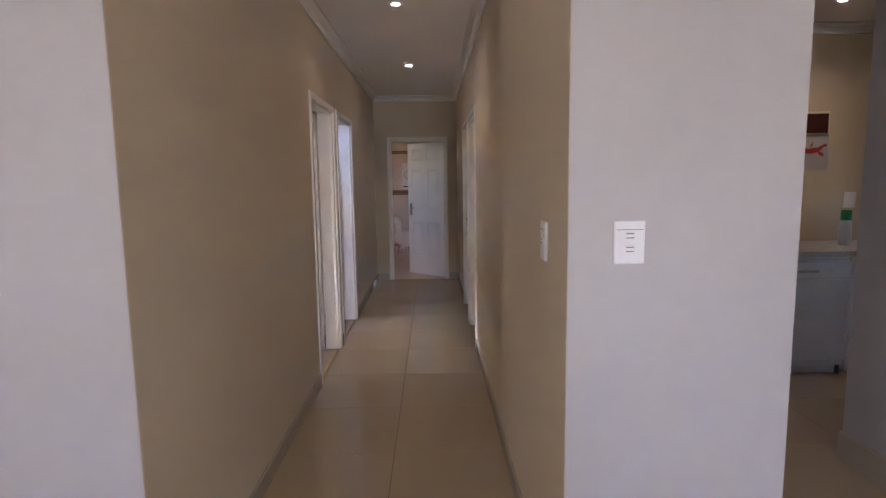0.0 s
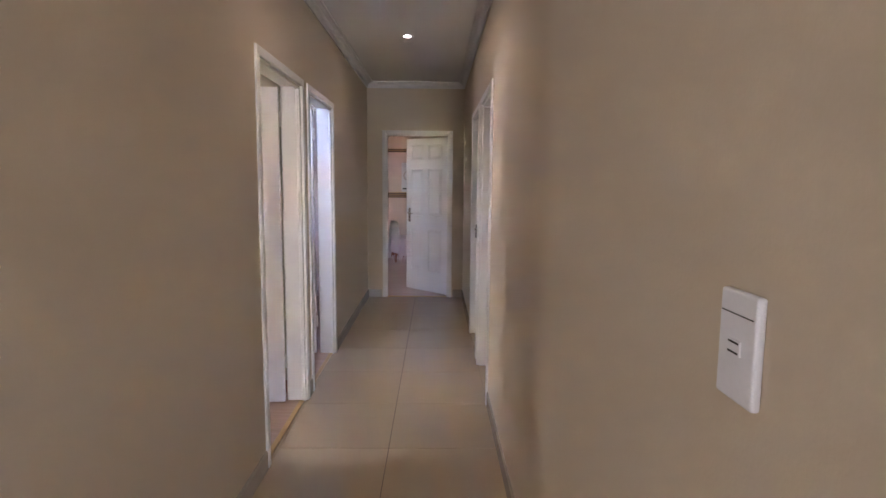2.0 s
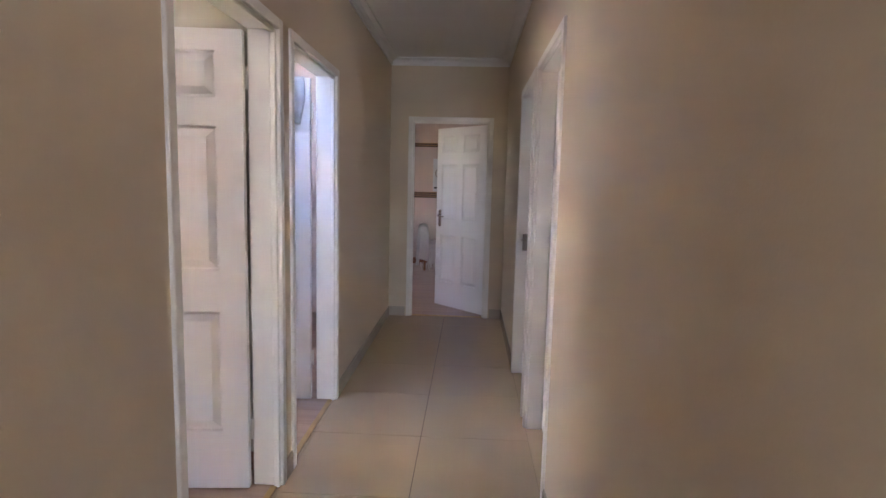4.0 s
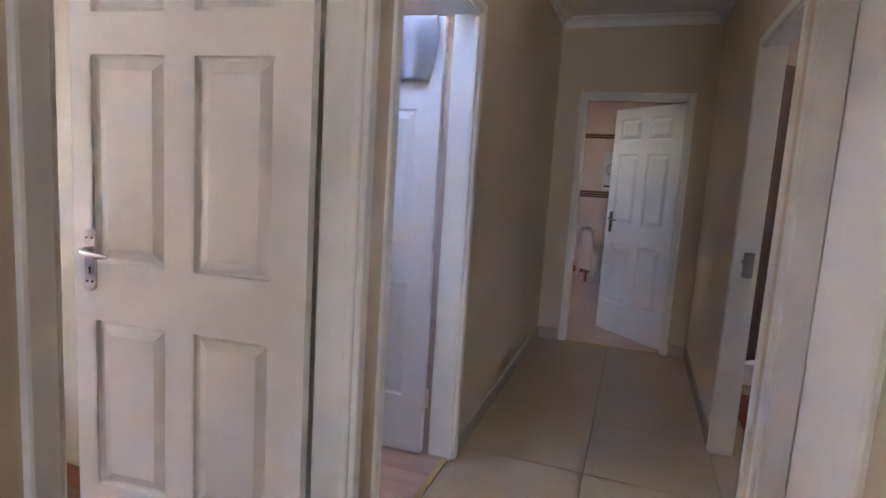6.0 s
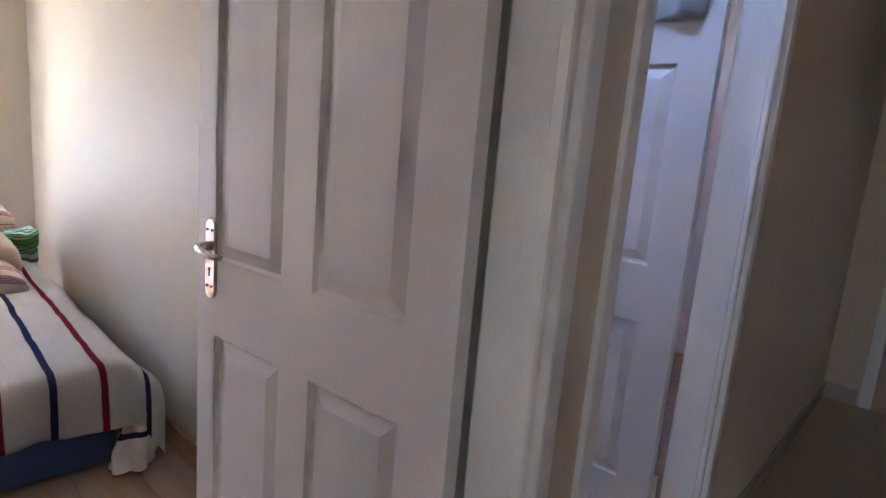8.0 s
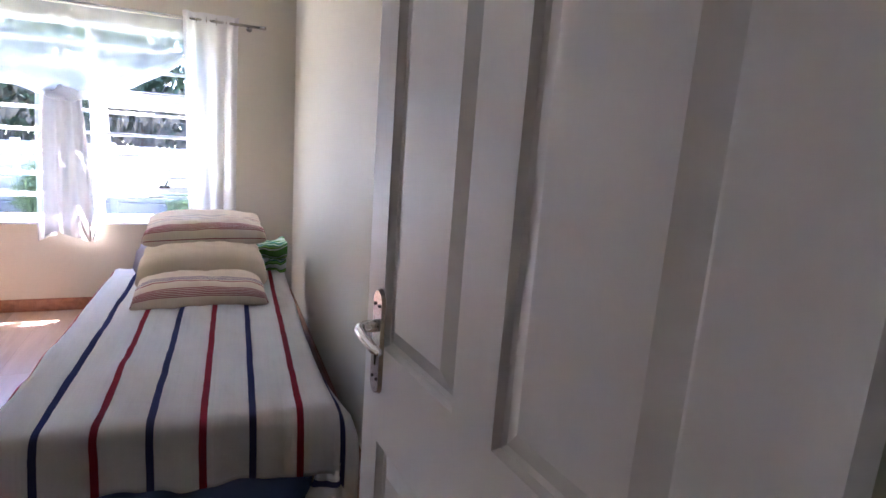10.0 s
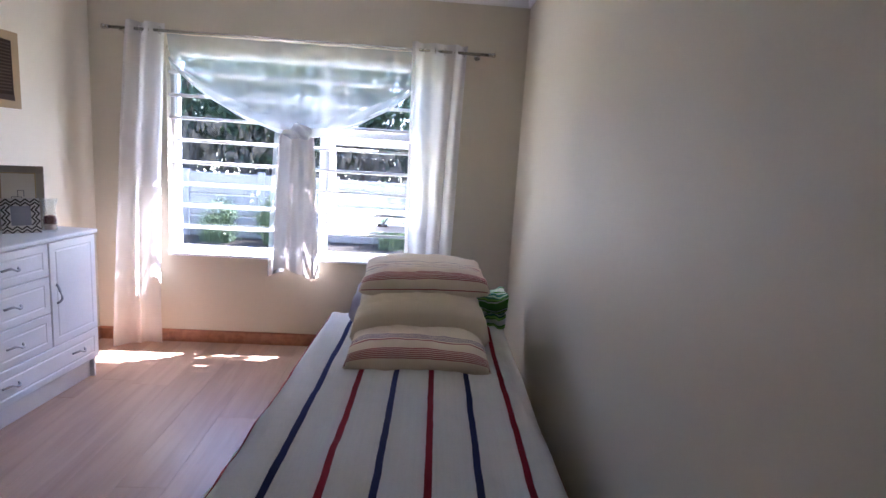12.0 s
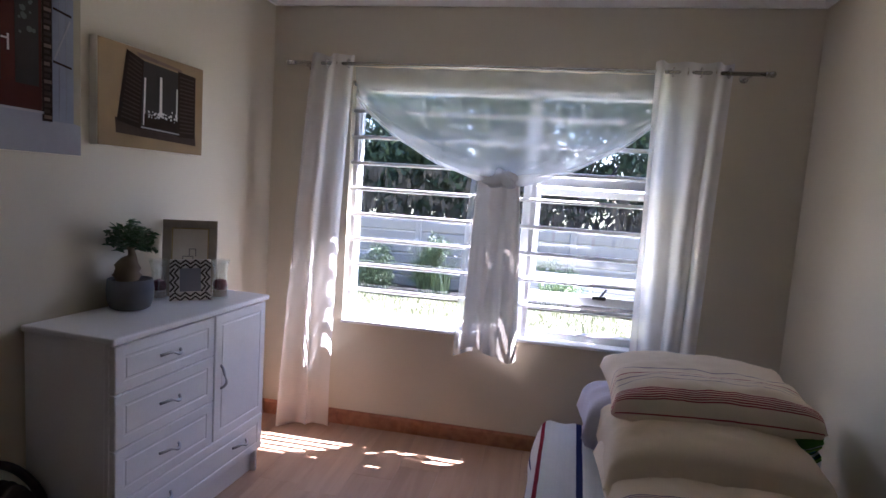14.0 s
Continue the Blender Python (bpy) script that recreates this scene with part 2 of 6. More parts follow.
M_PEWTER = material("dull_pewter", (0.42, 0.42, 0.44), 0.32, 0.9, vary=0.1, scale=20)
M_BARK = material("bonsai_bark", (0.20, 0.15, 0.10), 0.85, vary=0.25, scale=25, bump=0.5)
M_SOIL = material("potting_soil", (0.04, 0.03, 0.02), 0.95, vary=0.3, scale=40, bump=0.6)
M_LEAF = material("dark_green_leaf", (0.03, 0.075, 0.022), 0.4, vary=0.35, scale=12)
M_TAN = material("tan_canvas_print", (0.26, 0.178, 0.09), 0.8, vary=0.3, scale=5, bump=0.2, bump_scale=500)
M_PRINT_GREY = material("grey_blue_print", (0.27, 0.27, 0.30), 0.8, vary=0.12, scale=6, bump=0.2, bump_scale=500)
M_PRINT_STONE = material("pale_stone_print", (0.34, 0.33, 0.33), 0.8, vary=0.2, scale=9)
M_PRINT_DARK = material("dark_brown_print", (0.028, 0.017, 0.013), 0.9, vary=0.4, scale=14, spec=0.1)
M_PRINT_SLAT = material("brown_slat_print", (0.055, 0.037, 0.028), 0.9, vary=0.3, scale=20, spec=0.1)
M_PRINT_BROWN = material("warm_brown_print", (0.15, 0.095, 0.065), 0.75, vary=0.3, scale=25)
M_PRINT_PLASTER = material("beige_plaster_print", (0.30, 0.265, 0.19), 0.8, vary=0.2, scale=7, bump=0.2, bump_scale=500)
M_PRINT_PANE = material("grey_green_print", (0.10, 0.11, 0.09), 0.8, vary=0.3, scale=15)
M_PRINT_RED = material("red_brown_print", (0.075, 0.024, 0.018), 0.9, vary=0.4, scale=10, spec=0.1)
M_PRINT_SHUT = material("blue_grey_print", (0.20, 0.215, 0.27), 0.75, vary=0.12, scale=14)
M_PRINT_WHITE = material("white_print", (0.62, 0.60, 0.57), 0.8, vary=0.2, scale=30)
M_CANVAS_SIDE = material("canvas_edge", (0.72, 0.66, 0.56), 0.85, vary=0.1)
M_TAUPE = material("taupe_frame_paint", (0.32, 0.275, 0.21), 0.5, vary=0.12, scale=9)
M_GILT = material("dull_gilt_edge", (0.45, 0.33, 0.14), 0.4, 0.6, vary=0.2)
M_PAPER = material("ivory_paper", (0.74, 0.68, 0.58), 0.85, vary=0.06)
M_INK = material("grey_ink", (0.20, 0.18, 0.16), 0.85)
M_BONE = material("white_bone_inlay", (0.68, 0.64, 0.58), 0.45, vary=0.1, scale=25)
M_CHEVRON = material("dark_brown_inlay", (0.05, 0.035, 0.03), 0.45, vary=0.2)
M_PETAL = material("dark_red_dried_petals", (0.13, 0.02, 0.03), 0.8, vary=0.5, scale=60)
M_SAND = material("pale_sand", (0.5, 0.38, 0.28), 0.9, vary=0.2, scale=60)
M_FENCE = material("pale_grey_precast_concrete", (0.36, 0.34, 0.32), 0.85, vary=0.12, scale=5, bump=0.4, bump_scale=80, per_piece=0.12)
M_GRASS = material("dry_green_lawn", (0.36, 0.35, 0.21), 0.9, vary=0.3, scale=0.7, bump=1.0, bump_scale=90)
M_BLADE = material("grass_blade", (0.32, 0.34, 0.17), 0.7, vary=0.3, scale=3)
M_HEDGE = material("dark_hedge_leaf", (0.035, 0.065, 0.03), 0.6, vary=0.5, scale=1.3)
M_DEAD = material("brown_hanging_leaf", (0.085, 0.07, 0.05), 0.8, vary=0.4, scale=2)
M_SHRUB = material("grey_green_blade", (0.12, 0.17, 0.085), 0.5, vary=0.35, scale=8)
M_FLOWER = material("white_flower_petal", (0.75, 0.76, 0.78), 0.6, vary=0.05)
M_TRUNK = material("grey_brown_trunk", (0.09, 0.07, 0.055), 0.9, vary=0.3, scale=6, bump=0.6)
M_OUTWALL = material("cream_outside_plaster", (0.6, 0.55, 0.46), 0.8, vary=0.08, bump=0.3)
M_WORKTOP = material("pale_worktop", (0.55, 0.53, 0.50), 0.35, vary=0.1, scale=20)
M_STEEL_W = material("white_appliance_enamel", (0.66, 0.65, 0.65), 0.3, vary=0.02)
M_PINK = material("pinkish_wall_paint", (0.60, 0.47, 0.40), 0.7, vary=0.03)
M_STRIPE = material("dark_brown_border_stripe", (0.07, 0.045, 0.04), 0.7, vary=0.2)
M_GOLD_STRIPE = material("gold_border_stripe", (0.36, 0.22, 0.08), 0.6, vary=0.2)
M_THROW = material("cream_knitted_throw", (0.80, 0.74, 0.68), 0.95, vary=0.12, scale=20, bump=0.8, bump_scale=120)
# brown made dark in the colour itself, for the unlit side room
M_DARKROOM = material("unlit_room_brown", (0.15, 0.105, 0.08), 0.4, vary=0.25, scale=5)
M_RUG = material("red_bath_rug", (0.20, 0.03, 0.025), 0.95, vary=0.25, scale=30, bump=0.8)
M_GREENCAP = material("green_bottle_cap", (0.01, 0.22, 0.07), 0.35, vary=0.05)
M_BOTTLE = material("milky_bottle_plastic", (0.55, 0.56, 0.55), 0.3, vary=0.05)
M_TOWEL_GREY = material("grey_bath_towel", (0.60, 0.585, 0.575), 0.95, vary=0.12, scale=12, bump=0.7, bump_scale=220)
M_BULB = glowing("downlight_bulb_glow", (1.0, 0.93, 0.82), 0.6)


# ---------------------------------------------------------------- mesh tools
def mesh_of(bm, name, mat, smooth=False):
    me = bpy.data.meshes.new(name)
    bm.to_mesh(me)
    bm.free()
    for m in (mat if isinstance(mat, (list, tuple)) else [mat]):
        me.materials.append(m)
    if smooth:
        for p in me.polygons:
            p.use_smooth = True
    return me


def part(name, bm, mat, parent, label="", smooth=False, m=None):
    """Links a bmesh as one mesh object under a thing or a part."""
    ob = new(name, bm if isinstance(bm, bpy.types.Mesh) else mesh_of(bm, name, mat, smooth))
    ob.parent = parent
    if m is not None:
        ob.matrix_basis = m
    if label:
        ob["label"] = label
    return ob


def thing(name, label, category, m=None, group="", kind="", bm=None, mat=None, smooth=False):
    """A top-level thing: an Empty, or one mesh where bm is given."""
    ob = new(name, mesh_of(bm, name, mat, smooth) if bm is not None else None)
    if m is not None:
        ob.matrix_basis = m
    return tagged(ob, label, category, group, kind)


def add_box(bm, x0, x1, y0, y1, z0, z1, bevel=0.0, seg=1):
    r = bmesh.ops.create_cube(bm, size=1, matrix=Matrix.LocRotScale(((x0 + x1) / 2, (y0 + y1) / 2, (z0 + z1) / 2), None, (abs(x1 - x0), abs(y1 - y0), abs(z1 - z0))))
    if bevel:
        es = list({e for v in r["verts"] for e in v.link_edges})
        bmesh.ops.bevel(bm, geom=es, offset=bevel, segments=seg, affect="EDGES", profile=0.5)
    return bm


def box(x0, x1, y0, y1, z0, z1, bevel=0.0, seg=1):
    return add_box(bmesh.new(), x0, x1, y0, y1, z0, z1, bevel, seg)


def add_tube(bm, a, b, r0, r1=None, seg=12):
    a, b = Vector(a), Vector(b)
    m = Matrix.Translation((a + b) / 2) @ (b - a).to_track_quat("Z", "Y").to_matrix().to_4x4()
    bmesh.ops.create_cone(bm, cap_ends=True, segments=seg, radius1=r0, radius2=r0 if r1 is None else r1, depth=(b - a).length, matrix=m)
    return bm


def tube(a, b, r0, r1=None, seg=12):
    return add_tube(bmesh.new(), a, b, r0, r1, seg)


def sweep(points, r, seg=8):
    """A bent rod through points."""
    bm = bmesh.new()
    rings = []
    for i, p in enumerate(points):
        p = Vector(p)
        d = (Vector(points[min(i + 1, len(points) - 1)]) - Vector(points[max(i - 1, 0)])).normalized()
        q = d.to_track_quat("Z", "Y")
        rad = r[i] if isinstance(r, (list, tuple)) else r
        rings.append([bm.verts.new(p + q @ Vector((rad * math.cos(2 * math.pi * k / seg), rad * math.sin(2 * math.pi * k / seg), 0))) for k in range(seg)])
    for a, b in zip(rings, rings[1:]):
        for k in range(seg):
            bm.faces.new((a[k], a[(k + 1) % seg], b[(k + 1) % seg], b[k]))
    bm.faces.new(rings[0][::-1])
    bm.faces.new(rings[-1])
    return bm


def lathe(profile, seg=24):
    """A turned body from (radius, height) pairs."""
    bm = bmesh.new()
    rings = [[bm.verts.new((r * math.cos(2 * math.pi * k / seg), r * math.sin(2 * math.pi * k / seg), z)) for k in range(seg)] for r, z in profile]
    for a, b in zip(rings, rings[1:]):
        for k in range(seg):
            bm.faces.new((a[k], a[(k + 1) % seg], b[(k + 1) % seg], b[k]))
    bm.faces.new(rings[0][::-1])
    bm.faces.new(rings[-1])
    return bm


def sheet(fn, nu, nv, uv=None):
    """A surface fn(i/nu, j/nv) with a UV map given by uv(i/nu, j/nv), in metres."""
    bm = bmesh.new()
    layer = bm.loops.layers.uv.new("UVMap")
    vs = [[bm.verts.new(fn(i / nu, j / nv)) for j in range(nv + 1)] for i in range(nu + 1)]
    for i in range(nu):
        for j in range(nv):
            f = bm.faces.new((vs[i][j], vs[i + 1][j], vs[i + 1][j + 1], vs[i][j + 1]))
            f.smooth = True
            if uv:
                for loop, (a, b) in zip(f.loops, ((i, j), (i + 1, j), (i + 1, j + 1), (i, j + 1))):
                    loop[layer].uv = uv(a / nu, b / nv)
    return bm


def wall(name, label, x0, x1, y0, y1, z0=0.0, z1=2.62, mat=None):
    return thing(name, label, "wall", kind="structure", bm=box(x0, x1, y0, y1, z0, z1), mat=mat or M_WALL)


def prism_wall(name, label, foot, z0, z1, mat):
    """A wall on a four-cornered foot."""
    bm = bmesh.new()
    lo, hi = [bm.verts.new((x, y, z0)) for x, y in foot], [bm.verts.new((x, y, z1)) for x, y in foot]
    bm.faces.new(lo[::-1])
    bm.faces.new(hi)
    for k in range(4):
        bm.faces.new((lo[k], lo[(k + 1) % 4], hi[(k + 1) % 4], hi[k]))
    bmesh.ops.recalc_face_normals(bm, faces=bm.faces[:])
    return thing(name, label, "wall", kind="structure", bm=bm, mat=mat)


def fbm(x, y, z, s):
    return noise.fractal(Vector((x * s, y * s, z * s)), 1.0, 2.0, 3)


# ---------------------------------------------------------------- large structure
L, R, T = -0.635, 0.515, 0.13
D1, D2, DA, DB = (4.08, 4.99), (5.09, 5.99), (4.86, 5.70), (5.80, 6.62)
HEAD = 2.005
END = 8.22
WX = -4.90
WY0, WY1, WZ0, WZ1 = 2.93, 4.60, 0.60, 1.90

for k, (a, b) in enumerate(((1.778, D1[0]), (D1[1], D2[0]), (D2[1], END + T))):
    wall("wall_corridor_left_%d" % (k + 1), "cream painted corridor wall with door openings", L - T, L, a, b)
for k, (a, b) in enumerate((D1, D2)):
    wall("wall_corridor_left_lintel_%d" % (k + 1), "cream painted wall above a doorway", L - T, L, a, b, HEAD)
for k, (a, b) in enumerate(((1.803, DA[0]), (DA[1], DB[0]), (DB[1], END + T))):
    wall("wall_corridor_right_%d" % (k + 1), "cream painted corridor wall with light switch", R, R + (0.09 if k == 2 else T), a, b)
for k, (a, b) in enumerate((DA, DB)):
    wall("wall_corridor_right_lintel_%d" % (k + 1), "cream painted wall above a doorway", R, R + T, a, b, HEAD)
EX0, EX1 = -0.457, 0.382
wall("wall_end_left", "cream painted end wall of the corridor", L, EX0, END, END + T)
wall("wall_end_right", "cream painted end wall of the corridor", EX1, R, END, END + T)
wall("wall_end_lintel", "cream painted wall above the end doorway", EX0, EX1, END, END + T, HEAD)
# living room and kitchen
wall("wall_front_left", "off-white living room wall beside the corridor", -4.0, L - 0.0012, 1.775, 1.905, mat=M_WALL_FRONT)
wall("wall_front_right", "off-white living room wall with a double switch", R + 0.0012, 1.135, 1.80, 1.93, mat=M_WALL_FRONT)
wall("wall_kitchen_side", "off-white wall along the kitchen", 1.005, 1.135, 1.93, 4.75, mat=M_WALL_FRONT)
wall("wall_kitchen_back", "cream painted kitchen wall above the worktop", 1.005, 4.6, 4.75, 4.88)
wall("wall_kitchen_pier", "off-white wall beside the kitchen opening", 2.19, 2.40, -3.5, 2.95, mat=M_WALL_FRONT)
wall("wall_kitchen_east", "cream painted kitchen wall", 4.6, 4.73, -0.5, 4.88)
# unseen opening added here so sky light reaches the dishwasher front
wall("wall_kitchen_south_1", "cream painted kitchen wall beside an added light opening", 2.40, 3.15, -0.5, -0.37)
wall("wall_kitchen_south_2", "cream painted kitchen wall beside an added light opening", 3.28, 4.6, -0.5, -0.37)
wall("wall_kitchen_south_sill", "cream painted kitchen wall under an added light opening", 3.15, 3.28, -0.5, -0.37, 0, 1.3)
wall("wall_kitchen_south_lintel", "cream painted kitchen wall above an added light opening", 3.15, 3.28, -0.5, -0.37, 1.65, 2.62)
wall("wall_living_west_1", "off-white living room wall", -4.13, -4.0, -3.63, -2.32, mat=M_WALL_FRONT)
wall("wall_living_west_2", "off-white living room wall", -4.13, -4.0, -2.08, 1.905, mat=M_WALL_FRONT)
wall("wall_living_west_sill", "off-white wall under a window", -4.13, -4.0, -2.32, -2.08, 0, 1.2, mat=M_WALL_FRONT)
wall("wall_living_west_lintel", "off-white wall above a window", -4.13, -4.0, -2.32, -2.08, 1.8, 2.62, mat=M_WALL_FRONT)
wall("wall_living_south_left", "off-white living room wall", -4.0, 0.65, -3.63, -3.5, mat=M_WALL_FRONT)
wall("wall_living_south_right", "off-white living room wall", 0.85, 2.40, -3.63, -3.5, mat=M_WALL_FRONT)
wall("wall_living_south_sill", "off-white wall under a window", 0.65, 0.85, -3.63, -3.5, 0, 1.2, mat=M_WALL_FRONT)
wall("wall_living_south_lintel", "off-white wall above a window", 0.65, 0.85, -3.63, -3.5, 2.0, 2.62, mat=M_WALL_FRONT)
# unseen slab, added to block direct sun at the living room's side window
thing("sun_blocking_slab", "unseen slab added to keep sun off the side window", "roof", kind="structure", bm=box(-7.2, -4.13, -4.5, 2.2, 2.4, 2.5), mat=M_OUTWALL)
# far bedroom
wall("wall_far_back", "pinkish wall with dark border stripes", -2.63, 2.33, 12.0, 12.13, mat=M_PINK)
wall("wall_far_east", "pinkish bedroom wall", 2.2, 2.33, END + T, 12.0, mat=M_PINK)
wall("wall_far_south_left", "pinkish bedroom wall", -2.63, L - T, END, END + T, mat=M_PINK)
wall("wall_far_south_right", "pinkish bedroom wall", R + T, 2.33, END, END + T, mat=M_PINK)
wall("wall_far_west_1", "pinkish bedroom wall beside a window", -2.63, -2.5, END + T, 9.74, mat=M_PINK)
wall("wall_far_west_2", "pinkish bedroom wall beside a window", -2.63, -2.5, 9.95, 12.0, mat=M_PINK)
wall("wall_far_west_sill", "pinkish bedroom wall under a window", -2.63, -2.5, 9.74, 9.95, 0, 1.4, mat=M_PINK)
wall("wall_far_west_lintel", "pinkish bedroom wall above a window", -2.63, -2.5, 9.74, 9.95, 1.9, 2.62, mat=M_PINK)
# room behind the second door
# unseen slit added in the west wall, sized to light this room dimly
wall("wall_room_two_west_1", "pale wall beside an added light slit", -3.53, -3.4, 5.24, 6.453, mat=M_WALL)
wall("wall_room_two_west_2", "pale wall beside an added light slit", -3.53, -3.4, 6.487, END + T, mat=M_WALL)
wall("wall_room_two_west_sill", "pale wall under an added light slit", -3.53, -3.4, 6.453, 6.487, 0, 1.55, mat=M_WALL)
wall("wall_room_two_west_lintel", "pale wall above an added light slit", -3.53, -3.4, 6.453, 6.487, 1.9, 2.62, mat=M_WALL)
wall("wall_room_two_north", "pale bedroom wall", -3.4, -2.63, END, END + T, mat=M_WALL)
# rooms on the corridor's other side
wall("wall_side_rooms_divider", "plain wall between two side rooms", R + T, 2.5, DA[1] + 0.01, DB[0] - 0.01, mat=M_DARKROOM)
wall("wall_side_rooms_east", "side room wall coloured dark for an unlit room", 2.5, 2.63, 4.88, END, mat=M_DARKROOM)
# bedroom
prism_wall("wall_bedroom_north", "pale cream bedroom wall beside the bed", ((L - T, 5.085), (WX, 5.178), (WX, 5.24), (L - T, 5.15)), 0, 2.5, M_WALL_BED)
prism_wall("wall_bedroom_south", "pale cream bedroom wall with canvas prints", ((WX, 2.47), (L - T, 2.156), (L - T, 2.036), (WX, 2.35)), 0, 2.5, M_WALL_BED)
wall("wall_bedroom_west_left", "pale cream bedroom wall beside the window", WX - 0.2, WX, 2.2, WY0, 0, 2.5, mat=M_WALL_BED)
wall("wall_bedroom_west_right", "pale cream bedroom wall beside the window", WX - 0.2, WX, WY1, 5.3, 0, 2.5, mat=M_WALL_BED)
wall("wall_bedroom_west_sill", "pale cream bedroom wall under the window", WX - 0.2, WX, WY0, WY1, 0, WZ0, mat=M_WALL_BED)
wall("wall_bedroom_west_lintel", "pale cream bedroom wall above the window", WX - 0.2, WX, WY0, WY1, WZ1, 2.5, mat=M_WALL_BED)

wall("wall_bedroom_east", "pale cream plaster on the bedroom side of the corridor wall", L - T - 0.012, L - T - 0.001, 2.156, D1[0] - 0.012, 0, 2.5, mat=M_WALL_BED)
BCEIL = 2.37
for name, x0, x1, y0, y1, z in (("ceiling_corridor", L - T, R + T, 1.775, END + T, CEIL), ("ceiling_living", -4.13, 2.40, -3.63, 1.775, CEIL),
                                ("ceiling_kitchen", R + T, 4.73, 1.775, 4.88, CEIL), ("ceiling_kitchen_side", 2.40, 4.73, -0.5, 1.775, CEIL),
                                ("ceiling_side_rooms", R + T, 2.63, 4.88, END + T, CEIL), ("ceiling_far_room", -2.63, 2.33, END + T, 12.13, CEIL),
                                ("ceiling_room_two", -3.53, L - T, 5.24, END + T, CEIL), ("ceiling_bedroom", WX - 0.2, L - T, 2.03, 5.24, BCEIL)):
    thing(name, "flat white painted plaster ceiling", "ceiling", kind="structure", bm=box(x0, x1, y0, y1, z, z + 0.08), mat=M_CEIL)


def cornice(label, a, b, inward, z, size=0.07):
    """A cove between a wall and its ceiling, from a to b; inward points into the room."""
    bm = bmesh.new()
    n = Vector((inward[0], inward[1], 0)).normalized()
    prof = [(0.0, 0.0), (0.0, -size), (0.012, -size)] + [(0.012 + (size - 0.024) * (1 - math.cos(t)), -size + 0.012 + (size - 0.024) * math.sin(t)) for t in (0.0, 0.5, 1.0, math.pi / 2)] + [(size, -0.012), (size, 0.0)]
    ends = []
    for p in (a, b):
        ends.append([bm.verts.new(Vector((p[0], p[1], z)) + n * d + Vector((0, 0, h))) for d, h in prof])
    m = len(prof)
    for k in range(m):
        bm.faces.new((ends[0][k], ends[0][(k + 1) % m], ends[1][(k + 1) % m], ends[1][k]))
    bm.faces.new(ends[0][::-1])
    bm.faces.new(ends[1])
    bmesh.ops.recalc_face_normals(bm, faces=bm.faces[:])
    return thing("cornice", label, "cornice", kind="structure", bm=bm, mat=M_CORNICE)


cornice("white coved cornice along the corridor", (L, 1.78), (L, END), (1, 0), CEIL)
cornice("white coved cornice along the corridor", (R, 1.80), (R, END), (-1, 0), CEIL)
cornice("white coved cornice at the corridor's end", (L, END), (R, END), (0, -1), CEIL)
cornice("white coved cornice in the kitchen", (1.135, 4.75), (4.6, 4.75), (0, -1), CEIL)
cornice("white coved cornice in the bedroom", (WX, 2.45), (WX, 5.18), (1, 0), BCEIL, 0.085)
cornice("white coved cornice in the bedroom", (L - T, 5.085), (WX, 5.178), (-0.02, -1), BCEIL, 0.085)
cornice("white coved cornice in the bedroom", (WX, 2.47), (L - T, 2.156), (0.076, 1), BCEIL, 0.085)


def skirting(label, a, b, inward, h, t, mat, name="baseboard"):
    a, b, n = Vector((*a, 0)), Vector((*b, 0)), Vector((*inward, 0)).normalized()
    bm = bmesh.new()
    prof = [(0, 0), (t, 0), (t, h - 0.012), (t * 0.5, h), (0, h)]
    ends = [[bm.verts.new(p + n * d + Vector((0, 0, z))) for d, z in prof] for p in (a, b)]
    m = len(prof)
    for k in range(m):
        bm.faces.new((ends[0][k], ends[0][(k + 1) % m], ends[1][(k + 1) % m], ends[1][k]))
    bm.faces.new(ends[0][::-1])
    bm.faces.new(ends[1])
    bmesh.ops.recalc_face_normals(bm, faces=bm.faces[:])
    return thing(name, label, "skirting", kind="structure", bm=bm, mat=mat)


TS = "grey-beige tile skirting along the corridor wall"
for a, b in ((1.775, D1[0]), (D1[1] + 0.002, D2[0] - 0.002), (D2[1], END)):
    skirting(TS, (L, a), (L, b), (1, 0), 0.095, 0.009, M_SKIRT)
for a, b in ((1.80, DA[0]), (DB[1], END)):
    skirting(TS, (R, a), (R, b), (-1, 0), 0.095, 0.009, M_SKIRT)
skirting(TS, (L, END), (EX0 - 0.012, END), (0, -1), 0.095, 0.009, M_SKIRT)
skirting(TS, (EX1 + 0.012, END), (R, END), (0, -1), 0.095, 0.009, M_SKIRT)
skirting("grey-brown tile skirting on the kitchen pier", (2.19, -3.5), (2.19, 2.95), (-1, 0), 0.14, 0.012, M_SKIRT)
skirting("grey-brown tile skirting on the kitchen pier", (2.178, 2.95), (2.40, 2.95), (0, 1), 0.14, 0.012, M_SKIRT)
WS = "red-brown wooden skirting board in the bedroom"
skirting(WS, (WX, 2.47), (WX, 5.17), (1, 0), 0.082, 0.016, M_SKIRT_WOOD)
skirting(WS, (L - T - 0.02, 5.085), (WX, 5.178), (-0.02, -1), 0.082, 0.016, M_SKIRT_WOOD)
skirting(WS, (WX, 2.47), (L - T, 2.156), (0.076, 1), 0.082, 0.016, M_SKIRT_WOOD)
skirting("dark wooden skirting in the far bedroom", (-2.5, 12.0), (2.2, 12.0), (0, -1), 0.10, 0.016, M_SKIRT_WOOD)


